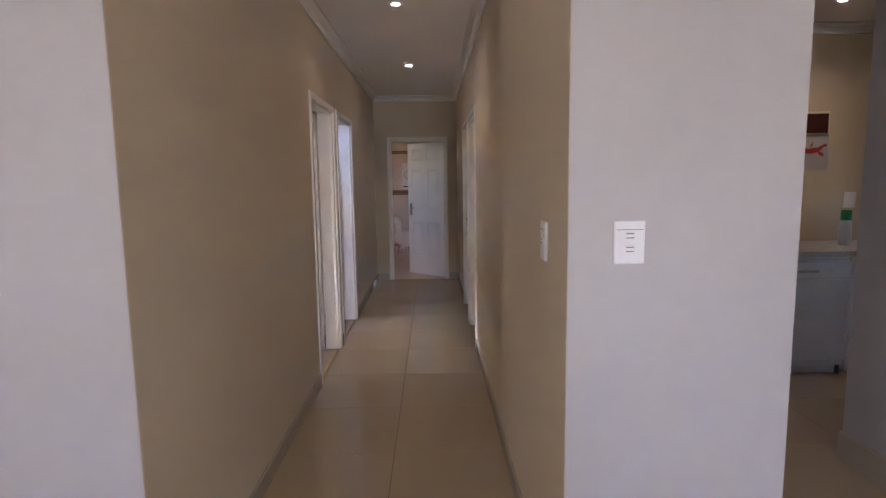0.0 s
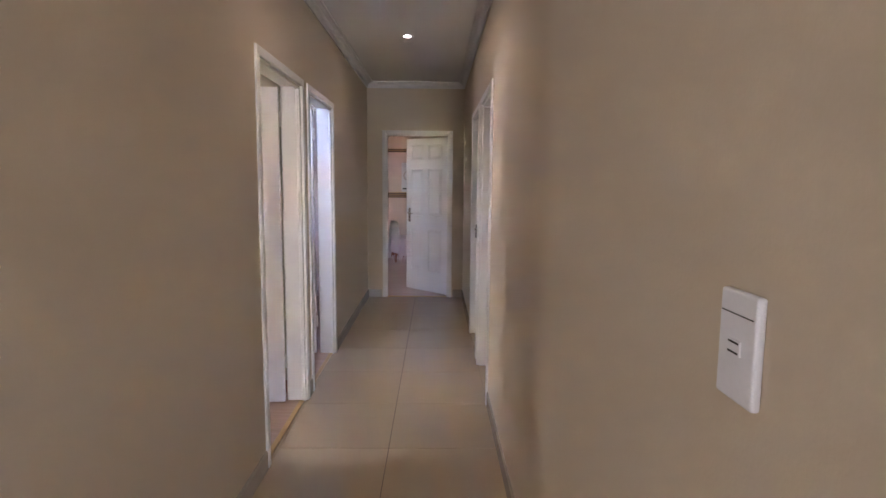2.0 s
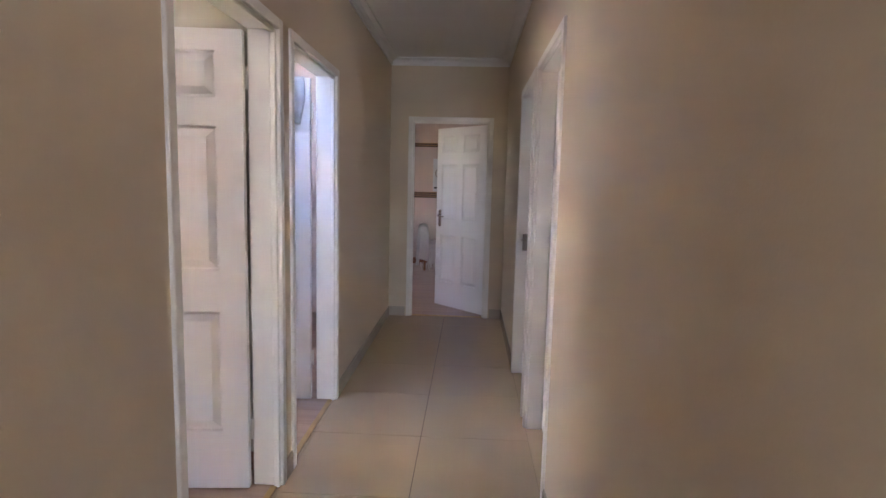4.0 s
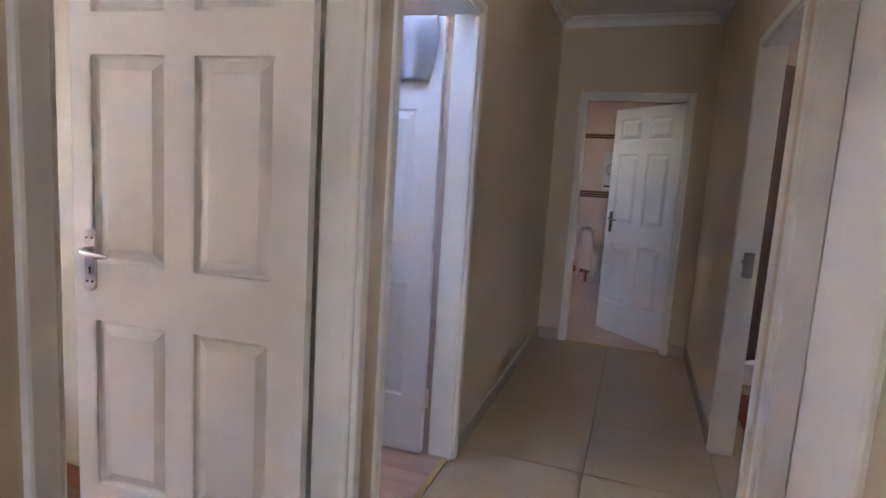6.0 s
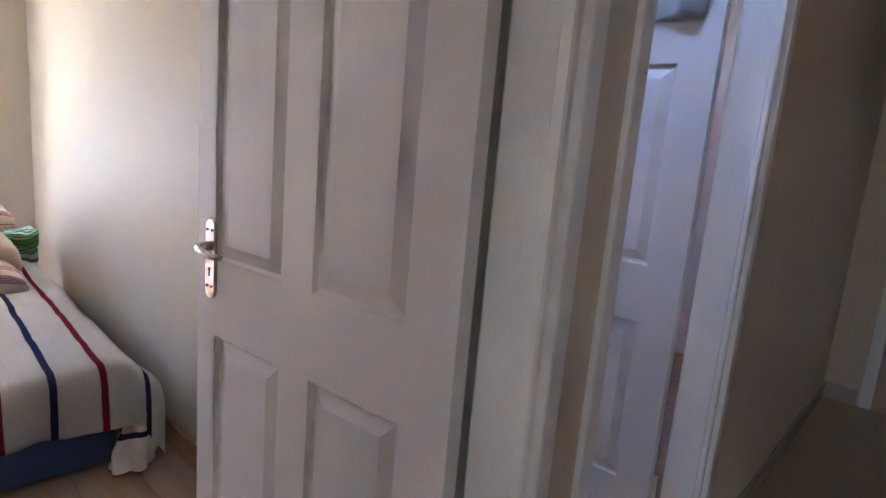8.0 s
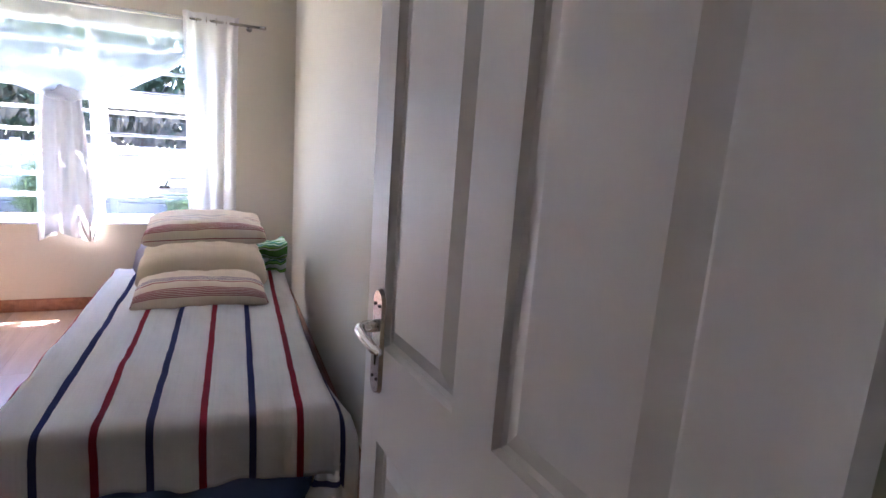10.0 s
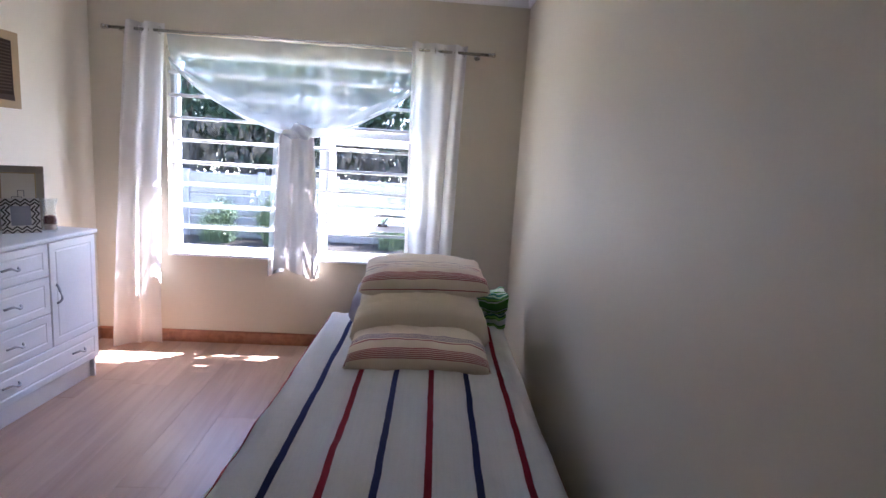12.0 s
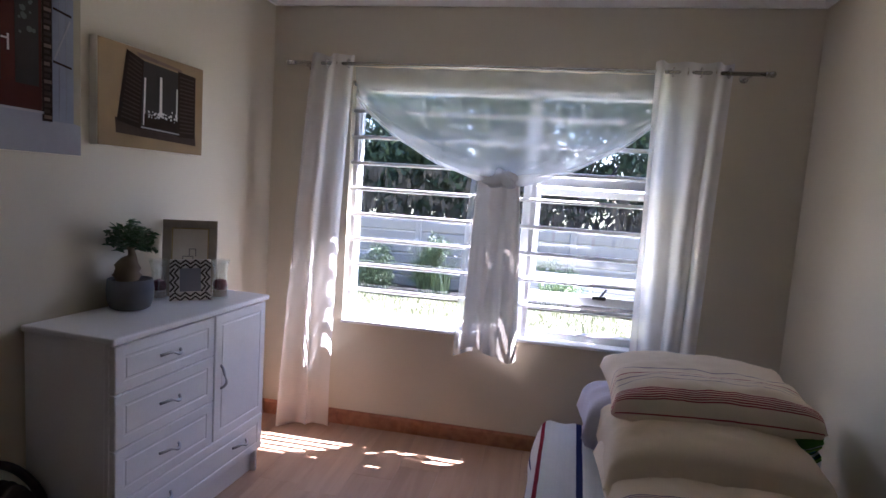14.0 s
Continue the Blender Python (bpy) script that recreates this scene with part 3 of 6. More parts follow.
# ---------------------------------------------------------------- doors
def door_frame(name, label, m, width, depth, reach=None):
    """A pressed steel frame. Local x runs along the opening from 0 to width, local y through the wall from 0 to depth."""
    f = thing(name, label, "door frame", m, kind="structure")
    face, proud, top = 0.045, 0.012, HEAD
    r0, r1 = -proud, (depth - 0.085 if reach is None else reach)

    def jamb(mirror):
        bm = bmesh.new()
        add_box(bm, 0.0, face, -proud, depth + proud, 0, top, 0.006, 2)
        add_box(bm, face - 0.004, face + 0.016, r0 + 0.016, r1, 0, top - face - 0.001, 0.004)
        if mirror:
            bmesh.ops.scale(bm, vec=(-1, 1, 1), verts=bm.verts)
            bmesh.ops.translate(bm, vec=(width, 0, 0), verts=bm.verts)
            bmesh.ops.reverse_faces(bm, faces=bm.faces)
        return bm
    part("jamb", jamb(False), M_FRAME, f)
    part("jamb", jamb(True), M_FRAME, f)
    bm = bmesh.new()
    add_box(bm, face, width - face, -proud, depth + proud, top - face, top, 0.006, 2)
    add_box(bm, face + 0.017, width - face - 0.017, r0 + 0.016, r1, top - face - 0.016, top - face + 0.004, 0.004)
    part("head", bm, M_FRAME, f)
    return f


# local x along +y: turned by 90 degrees local y points to -x, so depth runs from the corridor face into the room
door_frame("door_frame_1", "cream-white enamelled steel frame of the bedroom doorway", pose(L, D1[0], 0, 0, 0, 90), D1[1] - D1[0], T - 0.016)
door_frame("door_frame_2", "cream-white enamelled steel frame of the second doorway", pose(L, D2[0], 0, 0, 0, 90), D2[1] - D2[0], T - 0.022)
door_frame("door_frame_3", "cream-white enamelled steel frame of a closed door", pose(R, DA[1], 0, 0, 0, -90), DA[1] - DA[0], T, 0.088)
fB = door_frame("door_frame_4", "cream-white steel frame of a dark open doorway", pose(R, DB[1], 0, 0, 0, -90), DB[1] - DB[0], 0.09)
bm = bmesh.new()
add_box(bm, 0.066, 0.071, 0.03, 0.075, 0.90, 1.02, 0.002)
add_box(bm, 0.066, 0.092, 0.02, 0.045, 0.97, 0.985, 0.003)
part("strike_plate", bm, M_CHROME, fB, "dull metal strike plate on the jamb")
door_frame("door_frame_5", "cream-white enamelled steel frame of the end doorway", pose(EX0, END, 0, 0, 0, 0), EX1 - EX0, T)


def rings(bm, x0, x1, z0, z1, y, steps, sgn):
    """Nested rectangles in the plane y: steps of (inset, depth); the innermost is filled."""
    prev = None
    for inset, depth in steps:
        cur = [bm.verts.new((x, y + sgn * depth, z)) for x, z in ((x0 + inset, z0 + inset), (x1 - inset, z0 + inset), (x1 - inset, z1 - inset), (x0 + inset, z1 - inset))]
        if prev:
            for k in range(4):
                bm.faces.new((prev[k], prev[(k + 1) % 4], cur[(k + 1) % 4], cur[k]))
        prev = cur
    bm.faces.new(prev)
    return bm


THICK, LEAF_H = 0.036, 1.935
COLS = ((0.108, 0.350), (0.447, 0.695))
ROWS = ((0.262, 0.785), (0.961, 1.553), (1.668, 1.850))
PANEL_STEPS = ((0, 0), (0.004, 0.011), (0.012, 0.0130), (0.042, 0.002), (0.044, 0.002))


def panel_door(name, label, m, width=0.758, flush=False, hinges=True, handle=True):
    """A moulded door. Local x runs from the hinge to the free edge, the shown face lies at y = 0."""
    d = thing(name, label, "door", m, kind="structure")
    k = width / 0.767
    if flush:
        leaf = part("leaf", box(0, width, -THICK, 0, 0.012, LEAF_H + 0.012, 0.003), M_DOOR, d)
    else:
        xs = [0] + [c * k for col in COLS for c in col] + [width]
        zs = [0] + [c for row in ROWS for c in row] + [LEAF_H]
        bm = bmesh.new()
        grid = {}

        def v(x, y, z):
            key = (round(x, 4), round(y, 4), round(z, 4))
            if key not in grid:
                grid[key] = bm.verts.new((x, y, z + 0.012))
            return grid[key]
        for y in (0, -THICK):
            for i in range(len(xs) - 1):
                for j in range(len(zs) - 1):
                    if i in (1, 3) and j in (1, 3, 5):
                        continue
                    bm.faces.new((v(xs[i], y, zs[j]), v(xs[i + 1], y, zs[j]), v(xs[i + 1], y, zs[j + 1]), v(xs[i], y, zs[j + 1])))
        for i in range(len(xs) - 1):
            for z in (0, LEAF_H):
                bm.faces.new((v(xs[i], 0, z), v(xs[i + 1], 0, z), v(xs[i + 1], -THICK, z), v(xs[i], -THICK, z)))
        for j in range(len(zs) - 1):
            for x in (0, width):
                bm.faces.new((v(x, 0, zs[j]), v(x, 0, zs[j + 1]), v(x, -THICK, zs[j + 1]), v(x, -THICK, zs[j])))
        bmesh.ops.recalc_face_normals(bm, faces=bm.faces[:])
        leaf = part("leaf", bm, M_DOOR, d)
        for z0, z1 in ROWS:
            pm = None
            for x0, x1 in COLS:
                if pm is None:
                    b2 = rings(bmesh.new(), 0, (x1 - x0) * k, 0, z1 - z0, 0, PANEL_STEPS, -1)
                    rings(b2, 0, (x1 - x0) * k, 0, z1 - z0, -THICK, PANEL_STEPS, 1)
                    for f in b2.faces:
                        f.normal_update()
                        side = 1 if f.calc_center_median().y > -THICK / 2 else -1
                        if f.normal.y * side < 0:
                            f.normal_flip()
                    pm = mesh_of(b2, "panel", M_DOOR)
                part("panel", pm, None, leaf, m=pose(x0 * k, 0, z0 + 0.012))
    if hinges:
        for z in (0.22, 1.72):
            part("hinge", tube((-0.006, -THICK - 0.004, z), (-0.006, -THICK - 0.004, z + 0.09), 0.006), M_FRAME, d, "painted steel butt hinge")
            part("hinge", box(-0.003, 0.003, -THICK + 0.004, 0.0, z, z + 0.09), M_FRAME, d, "painted steel butt hinge")
    if handle:
        hu = width - 0.062
        bm = bmesh.new()
        pts = []
        for t in range(13):
            a = math.pi * t / 12
            pts.append((0.0205 * math.cos(a), 0.147 + 0.0205 * math.sin(a)))
        for t in range(13):
            a = math.pi + math.pi * t / 12
            pts.append((0.0205 * math.cos(a), 0.0205 * math.sin(a)))
        lo, hi = [bm.verts.new((hu + x, 0.0005, 0.905 + z)) for x, z in pts], [bm.verts.new((hu + x * 0.86, 0.0075, 0.905 + 0.0735 + (z - 0.0735) * 0.965)) for x, z in pts]
        n = len(pts)
        for q in range(n):
            bm.faces.new((lo[q], lo[(q + 1) % n], hi[(q + 1) % n], hi[q]))
        bm.faces.new(hi)
        bmesh.ops.recalc_face_normals(bm, faces=bm.faces[:])
        plate = part("handle_plate", bm, M_CHROME, d, "satin chrome handle plate with a keyhole")
        part("lever", sweep([(hu, 0.006, 1.008), (hu, 0.03, 1.008), (hu - 0.004, 0.038, 1.008), (hu - 0.014, 0.043, 1.007), (hu - 0.045, 0.043, 1.002), (hu - 0.075, 0.042, 0.999), (hu - 0.095, 0.039, 1.0)], [0.011, 0.010, 0.009, 0.009, 0.0085, 0.0075, 0.006], 10), M_CHROME, plate, smooth=True)
        bm = tube((hu, 0.0075, 0.955), (hu, 0.0085, 0.955), 0.004, seg=10)
        add_box(bm, hu - 0.0018, hu + 0.0018, 0.0075, 0.0085, 0.938, 0.955)
        part("keyhole", bm, M_GAP, plate)
        for sx in (-0.009, 0.009):
            for sz in (0.915, 1.045):
                part("screw", tube((hu + sx, 0.0075, sz), (hu + sx, 0.0092, sz), 0.003, seg=8), M_BLACK, plate)
    return d


panel_door("door_1", "white six-panel door standing open against the bedroom wall", pose(-0.762, 4.895, 0, 0, 0, 185.2))
panel_door("door_2", "white six-panel door standing open with a towel over it", pose(-0.782, 5.915, 0, 0, 0, 182), handle=False)
panel_door("door_3", "plain white closed side room door", pose(0.604, DA[0] + 0.055, 0, 0, 0, 90), width=0.725, flush=True, hinges=False, handle=False)
panel_door("door_4", "white door opened into the dark side room", pose(0.665, DB[0] + 0.065, 0, 0, 0, 4), width=0.70, flush=True, hinges=False, handle=False)
panel_door("door_5", "white six-panel door half open to the far bedroom", pose(0.326, END + T - 0.05, 0, 0, 0, 135.5), width=0.735)

for k, (y0, y1) in enumerate((D1, D2)):
    thing("threshold_%d" % (k + 1), "brass strip between tiles and laminate floor", "threshold", kind="structure", bm=box(L - 0.045, L - 0.015, y0 + 0.06, y1 - 0.06, 0.0, 0.007, 0.002), mat=M_BRASS)
thing("threshold_3", "brass strip between tiles and laminate floor", "threshold", kind="structure", bm=box(EX0 + 0.06, EX1 - 0.06, END + 0.02, END + 0.05, 0.0, 0.007, 0.002), mat=M_BRASS)

# towel over the second door
dm = pose(-0.782, 5.915, 0, 0, 0, 182)


def towel_fold(u, v):
    x = 0.04 + 0.34 * u
    s = v * 0.62 - 0.31
    drop = abs(s)
    front = s > 0
    edge = 0.05 * math.sin(5 * u + 1) + 0.10 * u
    z = LEAF_H + 0.018 - max(0, drop - 0.02) * (1 - 0.25 * edge * 5)
    y = (0.012 if front else -THICK - 0.012) if drop > 0.03 else (-THICK / 2 + s / 0.03 * (THICK / 2 + 0.012))
    y += (0.018 * math.sin(16 * u + 5 * v) + 0.015) * min(1, drop / 0.1) * (1 if front else -1)
    return Vector((x + 0.02 * math.sin(7 * v), y, z))


bm = sheet(towel_fold, 30, 40)
bmesh.ops.solidify(bm, geom=bm.faces[:], thickness=0.006)
thing("towel", "grey bath towel draped over an open door", "towel", dm, bm=bm, mat=M_TOWEL_GREY, smooth=True)


# ---------------------------------------------------------------- bedroom window
def window(name, label):
    w = thing(name, label, "window", kind="structure")
    x0, x1 = WX - 0.115, WX - 0.065
    f = 0.042
    ym = 3.90

    def rail(a, b, c, d, nm="window_frame", par=None, xa=x0, xb=x1, mm=None):
        return part(nm, box(xa, xb, a, b, c, d, 0.004), M_WIN, par or w, m=mm)
    rail(WY0, WY0 + f, WZ0, WZ1)
    rail(WY1 - f, WY1, WZ0, WZ1)
    rail(WY0 + f, WY1 - f, WZ0, WZ0 + f)
    rail(WY0 + f, WY1 - f, WZ1 - f, WZ1)
    rail(ym - 0.025, ym + 0.025, WZ0 + f, WZ1 - f)
    za, zb = 0.825, 1.435
    rail(ym + 0.025, WY1 - f, za - 0.025, za + 0.025)
    rail(ym + 0.025, WY1 - f, zb - 0.025, zb + 0.025)

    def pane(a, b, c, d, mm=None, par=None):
        p = part("pane", box(x0 + 0.022, x0 + 0.027, a, b, c, d), M_GLASS, par or w, "window glass tinted to dim the view outside", m=mm)
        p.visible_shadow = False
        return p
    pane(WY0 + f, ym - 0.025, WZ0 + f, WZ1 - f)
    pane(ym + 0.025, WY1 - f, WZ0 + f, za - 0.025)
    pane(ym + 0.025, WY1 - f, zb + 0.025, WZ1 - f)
    # middle light: a top-hung sash pushed open
    a, b, h = ym + 0.03, WY1 - f - 0.005, zb - za - 0.06
    sash = thing("opening_sash", "white top-hung window sash pushed open", "window sash", Matrix.Translation((x0, 0, zb - 0.03)) @ pose(0, 0, 0, 0, 19, 0), kind="structure")
    for q in ((a, a + 0.035, -h, 0), (b - 0.035, b, -h, 0), (a + 0.035, b - 0.035, -h, -h + 0.04), (a + 0.035, b - 0.035, -0.04, 0)):
        part("sash_frame", box(-0.02, 0.02, q[0], q[1], q[2], q[3], 0.004), M_WIN, sash)
    p = part("pane", box(-0.003, 0.003, a + 0.035, b - 0.035, -h + 0.04, -0.04), M_GLASS, sash, "window glass tinted to dim the view outside")
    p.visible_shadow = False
    part("stay", tube((0.03, (a + b) / 2 + 0.05, -h + 0.03), (0.14, (a + b) / 2 + 0.02, -h - 0.01), 0.006), M_BLACK, sash, "dark metal window stay")
    for z in (za + 0.012, zb + 0.03):
        bm = box(x1, x1 + 0.022, 4.27, 4.34, z, z + 0.02, 0.004)
        add_tube(bm, (x1 + 0.02, 4.305, z + 0.01), (x1 + 0.05, 4.335, z + 0.065), 0.007, 0.006, 8)
        part("catch", bm, M_BLACK, w, "dark metal window catch")
    part("window_sill", box(WX - 0.2 + 0.14, WX + 0.028, WY0 - 0.0, WY1, WZ0 - 0.012, WZ0 + 0.004, 0.004), M_WIN, w, "white painted inner sill")
    return w


window("window_1", "white aluminium window with an open top-hung light")
guard = thing("burglar_bars", "white steel burglar bars across the window", "burglar bars")
bx = WX - 0.03
for k in range(9):
    z = 0.775 + 0.139 * k
    bm = tube((bx, WY0 + 0.002, z), (bx, WY1 - 0.002, z), 0.0105, seg=10)
    part("bar", bm, M_BAR, guard, smooth=True)
for y in (WY0 + 0.02, 3.93, WY1 - 0.02):
    part("upright", box(bx - 0.018, bx - 0.0095, y - 0.013, y + 0.013, WZ0 + 0.005, WZ1 - 0.002, 0.001), M_BAR, guard)

# ---------------------------------------------------------------- curtain rod and curtains
RX, RZ = WX + 0.095, 1.968
rod = thing("curtain_rod", "thin chrome curtain rod above the window", "curtain rod")
part("pole", tube((RX, 2.64, RZ), (RX, 4.92, RZ), 0.0095, seg=14), M_CHROME, rod, smooth=True)
for y, s in ((2.64, -1), (4.92, 1)):
    fin = lathe([(0.0095, 0), (0.013, 0.004), (0.013, 0.012), (0.009, 0.016), (0.014, 0.024), (0.014, 0.04), (0.004, 0.046)], 14)
    part("finial", fin, M_CHROME, rod, smooth=True, m=pose(RX, y, RZ, -90 * s, 0, 0))
for y in (2.70, 4.86):
    bm = tube((WX, y, RZ - 0.005), (RX, y, RZ - 0.012), 0.006)
    add_tube(bm, (WX, y, RZ - 0.005), (WX + 0.006, y, RZ - 0.005), 0.02)
    part("bracket", bm, M_CHROME, rod)


def curtain(label, top, bottom, z0, folds, seed, sway=0.0):
    """A hanging curtain: top and bottom give its y range."""
    c = thing("curtain", label, "curtain", group="window curtains")

    def fn(u, v):
        z = RZ + 0.045 + (z0 - RZ - 0.045) * v
        a, b = top[0] + (bottom[0] - top[0]) * v ** 0.8, top[1] + (bottom[1] - top[1]) * v ** 0.8
        y = a + (b - a) * (u + 0.03 * math.sin(9 * u + 3 * v + seed))
        ph = 2 * math.pi * folds * u + 0.9 * math.sin(3.2 * v + seed) * v
        amp = 0.028 + 0.014 * math.sin(5 * u + seed)
        x = RX + amp * math.sin(ph) + 0.012 * fbm(u * 3, v * 4, seed, 1.0) * (0.3 + v) + sway * v * v * (0.5 + 0.5 * math.sin(4 * u + seed))
        if v > 0.93:
            z -= 0.012 * math.sin(ph * 0.5 + seed)
        return Vector((x, y + 0.012 * v * math.cos(ph), z))
    part("cloth", sheet(fn, folds * 24, 60), M_CURTAIN, c)
    for k in range(folds * 2):
        u = (k + 0.5) / (folds * 2)
        y = top[0] + (top[1] - top[0]) * u
        bm = bmesh.new()
        for a in range(16):
            t0, t1 = 2 * math.pi * a / 16, 2 * math.pi * (a + 1) / 16
            add_tube(bm, (RX + 0.021 * math.cos(t0), y, RZ + 0.021 * math.sin(t0)), (RX + 0.021 * math.cos(t1), y, RZ + 0.021 * math.sin(t1)), 0.0035, seg=6)
        part("eyelet", bm, M_CHROME, c, "chrome curtain eyelet")
    return c


curtain("white eyelet curtain hanging to the laminate floor", (2.735, 2.965), (2.60, 2.90), 0.012, 2, 0.3, 0.03)
curtain("white eyelet curtain hanging behind the bed", (4.435, 4.80), (4.47, 4.74), 0.015, 3, 2.1)

# voile panel drawn to a knot, with the tail hanging from it
KNOT = (3.775, 1.425)
swag = thing("knotted_voile", "sheer white voile gathered into a knot over the window", "sheer curtain")


def swag_fn(u, v):
    """u across the window, v from the rod down to the curved hem."""
    y_top = 2.965 + (4.465 - 2.965) * u
    zt = RZ - 0.012
    if u < 0.5:
        a = u / 0.5
        yh, zh = 2.985 + (KNOT[0] - 2.985) * a, 1.80 - (1.80 - KNOT[1]) * math.sin(a * math.pi / 2) ** 0.85
    else:
        a = (1 - u) / 0.5
        yh, zh = 4.46 - (4.46 - KNOT[0]) * a, 1.72 - (1.72 - KNOT[1]) * math.sin(a * math.pi / 2) ** 0.85
    y = y_top + (yh - y_top) * v
    z = zt + (zh - zt) * v
    pull = math.exp(-((u - 0.53) / 0.16) ** 2) * v
    x = RX - 0.02 + 0.012 * math.sin(46 * u) * (1 - 0.6 * v) + 0.035 * pull + 0.012 * math.sin(11 * v + 6 * abs(u - 0.53)) * v
    return Vector((x, y, z))


part("swag", sheet(swag_fn, 120, 26), M_SHEER, swag)


def hem_fn(u, v):
    p = swag_fn(u, 1.0)
    a = 2 * math.pi * v
    g = 0.014 + 0.022 * math.exp(-((u - 0.53) / 0.13) ** 2)
    return p + Vector((0.6 * g * math.cos(a) + 0.004 * math.sin(30 * u + 3 * a), 0, g * math.sin(a) + 0.004 * math.sin(40 * u)))


def fold_fn(lo, hi, off):
    return lambda u, v: swag_fn(u, lo + (hi - lo) * v) + Vector((off + 0.008 * math.sin(23 * u + 4 * v), 0, 0))


part("swag_fold", sheet(fold_fn(0.84, 1.0, 0.012), 90, 6), M_SHEER, swag, "doubled voile along the curved hem")
part("swag_fold", sheet(lambda u, v: fold_fn(0.60, 0.99, 0.022)(0.30 + 0.42 * u, v), 60, 10), M_SHEER, swag, "bunched voile above the knot")
part("gathered_hem", sheet(hem_fn, 80, 10), M_HEM, swag, "rolled gathered voile hem")


def knot_fn(u, v):
    """The knot itself: a creased lump of voile."""
    a, b = 2 * math.pi * u, math.pi * (v - 0.5)
    r = 1 + 0.18 * math.sin(4 * a + 3 * b) + 0.12 * fbm(math.cos(a), math.sin(a), v * 2, 1.6)
    return Vector((RX + 0.012 + 0.045 * r * math.cos(b) * math.cos(a), KNOT[0] - 0.005 + 0.085 * r * math.cos(b) * math.sin(a), KNOT[1] + 0.012 + 0.042 * r * math.sin(b) - 0.03 * abs(math.sin(a)) * math.cos(b)))


part("knot", sheet(knot_fn, 40, 16), M_HEM, swag, "creased knot in the voile")


def tail_fn(u, v):
    z = KNOT[1] + 0.03 + (0.52 - KNOT[1] - 0.03) * v + 0.03 * math.sin(5 * u + 0.6) * v ** 3
    half = 0.098 + 0.045 * v ** 0.6
    c = KNOT[0] - 0.022 + 0.012 * v
    y = c + (u * 2 - 1) * half
    x = RX - 0.005 + (0.020 * math.sin(2 * math.pi * 2.3 * u + 1.8 * v) + 0.004 * math.sin(2 * math.pi * 5.5 * u + 2 * v)) * (0.5 + 0.5 * v) + 0.015 * fbm(u * 2, v * 4, 5, 1)
    return Vector((x, y, z))


def tail_edge_fn(u, v):
    p = tail_fn(0.36 * u - 0.16, v * 1.03)
    return p + Vector((-0.012, 0, 0))


part("tail_edge", sheet(tail_edge_fn, 30, 40), M_SHEER, swag, "thin single edge of the hanging voile")
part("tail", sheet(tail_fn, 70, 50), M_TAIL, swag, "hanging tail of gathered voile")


# ---------------------------------------------------------------- bed
TURN = Matrix.Translation((-2.84, 4.5, 0)) @ Matrix.Rotation(radians(-2.8), 4, "Z") @ Matrix.Translation((2.84, -4.5, 0))
bed = thing("bed", "single bed with a slate-blue covered base", "bed", TURN)
BX0, BX1, BY0, BY1, BZ = -4.25, -2.345, 4.010, 4.940, 0.405
part("base", box(BX0 + 0.02, BX1 - 0.02, BY0 + 0.02, BY1 - 0.02, 0.03, 0.215, 0.02, 3), M_VALANCE, bed, "slate-blue fabric bed base")
part("mattress", box(BX0, BX1, BY0, BY1, 0.216, BZ, 0.035, 4), M_MATTRESS, bed, "white mattress under a blanket")
for x in (BX0 + 0.15, BX1 - 0.15):
    for y in (BY0 + 0.12, BY1 - 0.12):
        part("leg", tube((x, y, 0), (x, y, 0.035), 0.028), M_BLACK, bed)

RAD = 0.05


def over(q):
    """How far a cloth goes out and down, q metres past an edge."""
    if q <= 0:
        return 0.0, 0.0
    if q < RAD * math.pi / 2:
        return RAD * math.sin(q / RAD), RAD * (1 - math.cos(q / RAD))
    return RAD, RAD + q - RAD * math.pi / 2


def blanket_fn(u, v):
    s = -0.13 + u * (BX1 - BX0 + 0.13 + 0.245)
    w = v * 1.44
    x, y = BX0 + s, 4.037 + (w - 0.387)
    ox0, dz0 = over(-s - 0.0)
    ox1, dz1 = over(s - (BX1 - BX0))
    oy0, dz2 = over(BY0 + 0.02 - y)
    oy1, dz3 = over(y - BY1 + 0.01)
    px = min(max(x, BX0), BX1) + ox1 - ox0
    py = min(max(y, BY0 + 0.02), BY1 - 0.01) + min(oy1, 0.03) + 0.105 * min(1, max(0, (s - 1.2) / 0.6)) * min(1, dz3 / 0.12) - oy0
    da, db = dz0 + dz1, dz2 + dz3
    drop = max(da, db) + (1.4 if dz1 > 0 and dz3 > 0 else 0.55) * min(da, db)
    wr = 0.007 + 0.012 * fbm(x * 1.0, y * 2.2, 3, 2.5) + 0.009 * fbm(x * 0.6 + y * 0.5, y * 1.5 - x * 0.4, 1, 7)
    z = BZ + 0.016 + wr - drop
    if drop > 0.05:
        flare = 0.018 * math.sin(9 * x + 2) + 0.02 * fbm(x, y, 2, 4)
        if db > 0.05:
            py -= (abs(flare) + 0.012 + 0.07 * min(1, max(0, (s - 1.0) / 0.8))) * (1 if dz2 > dz3 else 0) * min(1, db / 0.2)
        if da > 0.05:
            px += (0.014 * math.sin(17 * y) + 0.012) * (1 if dz1 > dz0 else -1) * min(1, da / 0.2)
    z = max(z, 0.015)
    return Vector((px, py, z))


bm = sheet(blanket_fn, 130, 90, uv=lambda u, v: (u * 2.3, v * 1.44))
bmesh.ops.solidify(bm, geom=bm.faces[:], thickness=0.004)
blanket = thing("blanket", "cream blanket with red and blue stripes on the bed", "blanket", TURN)
part("cloth", bm, M_BLANKET, blanket, smooth=True)


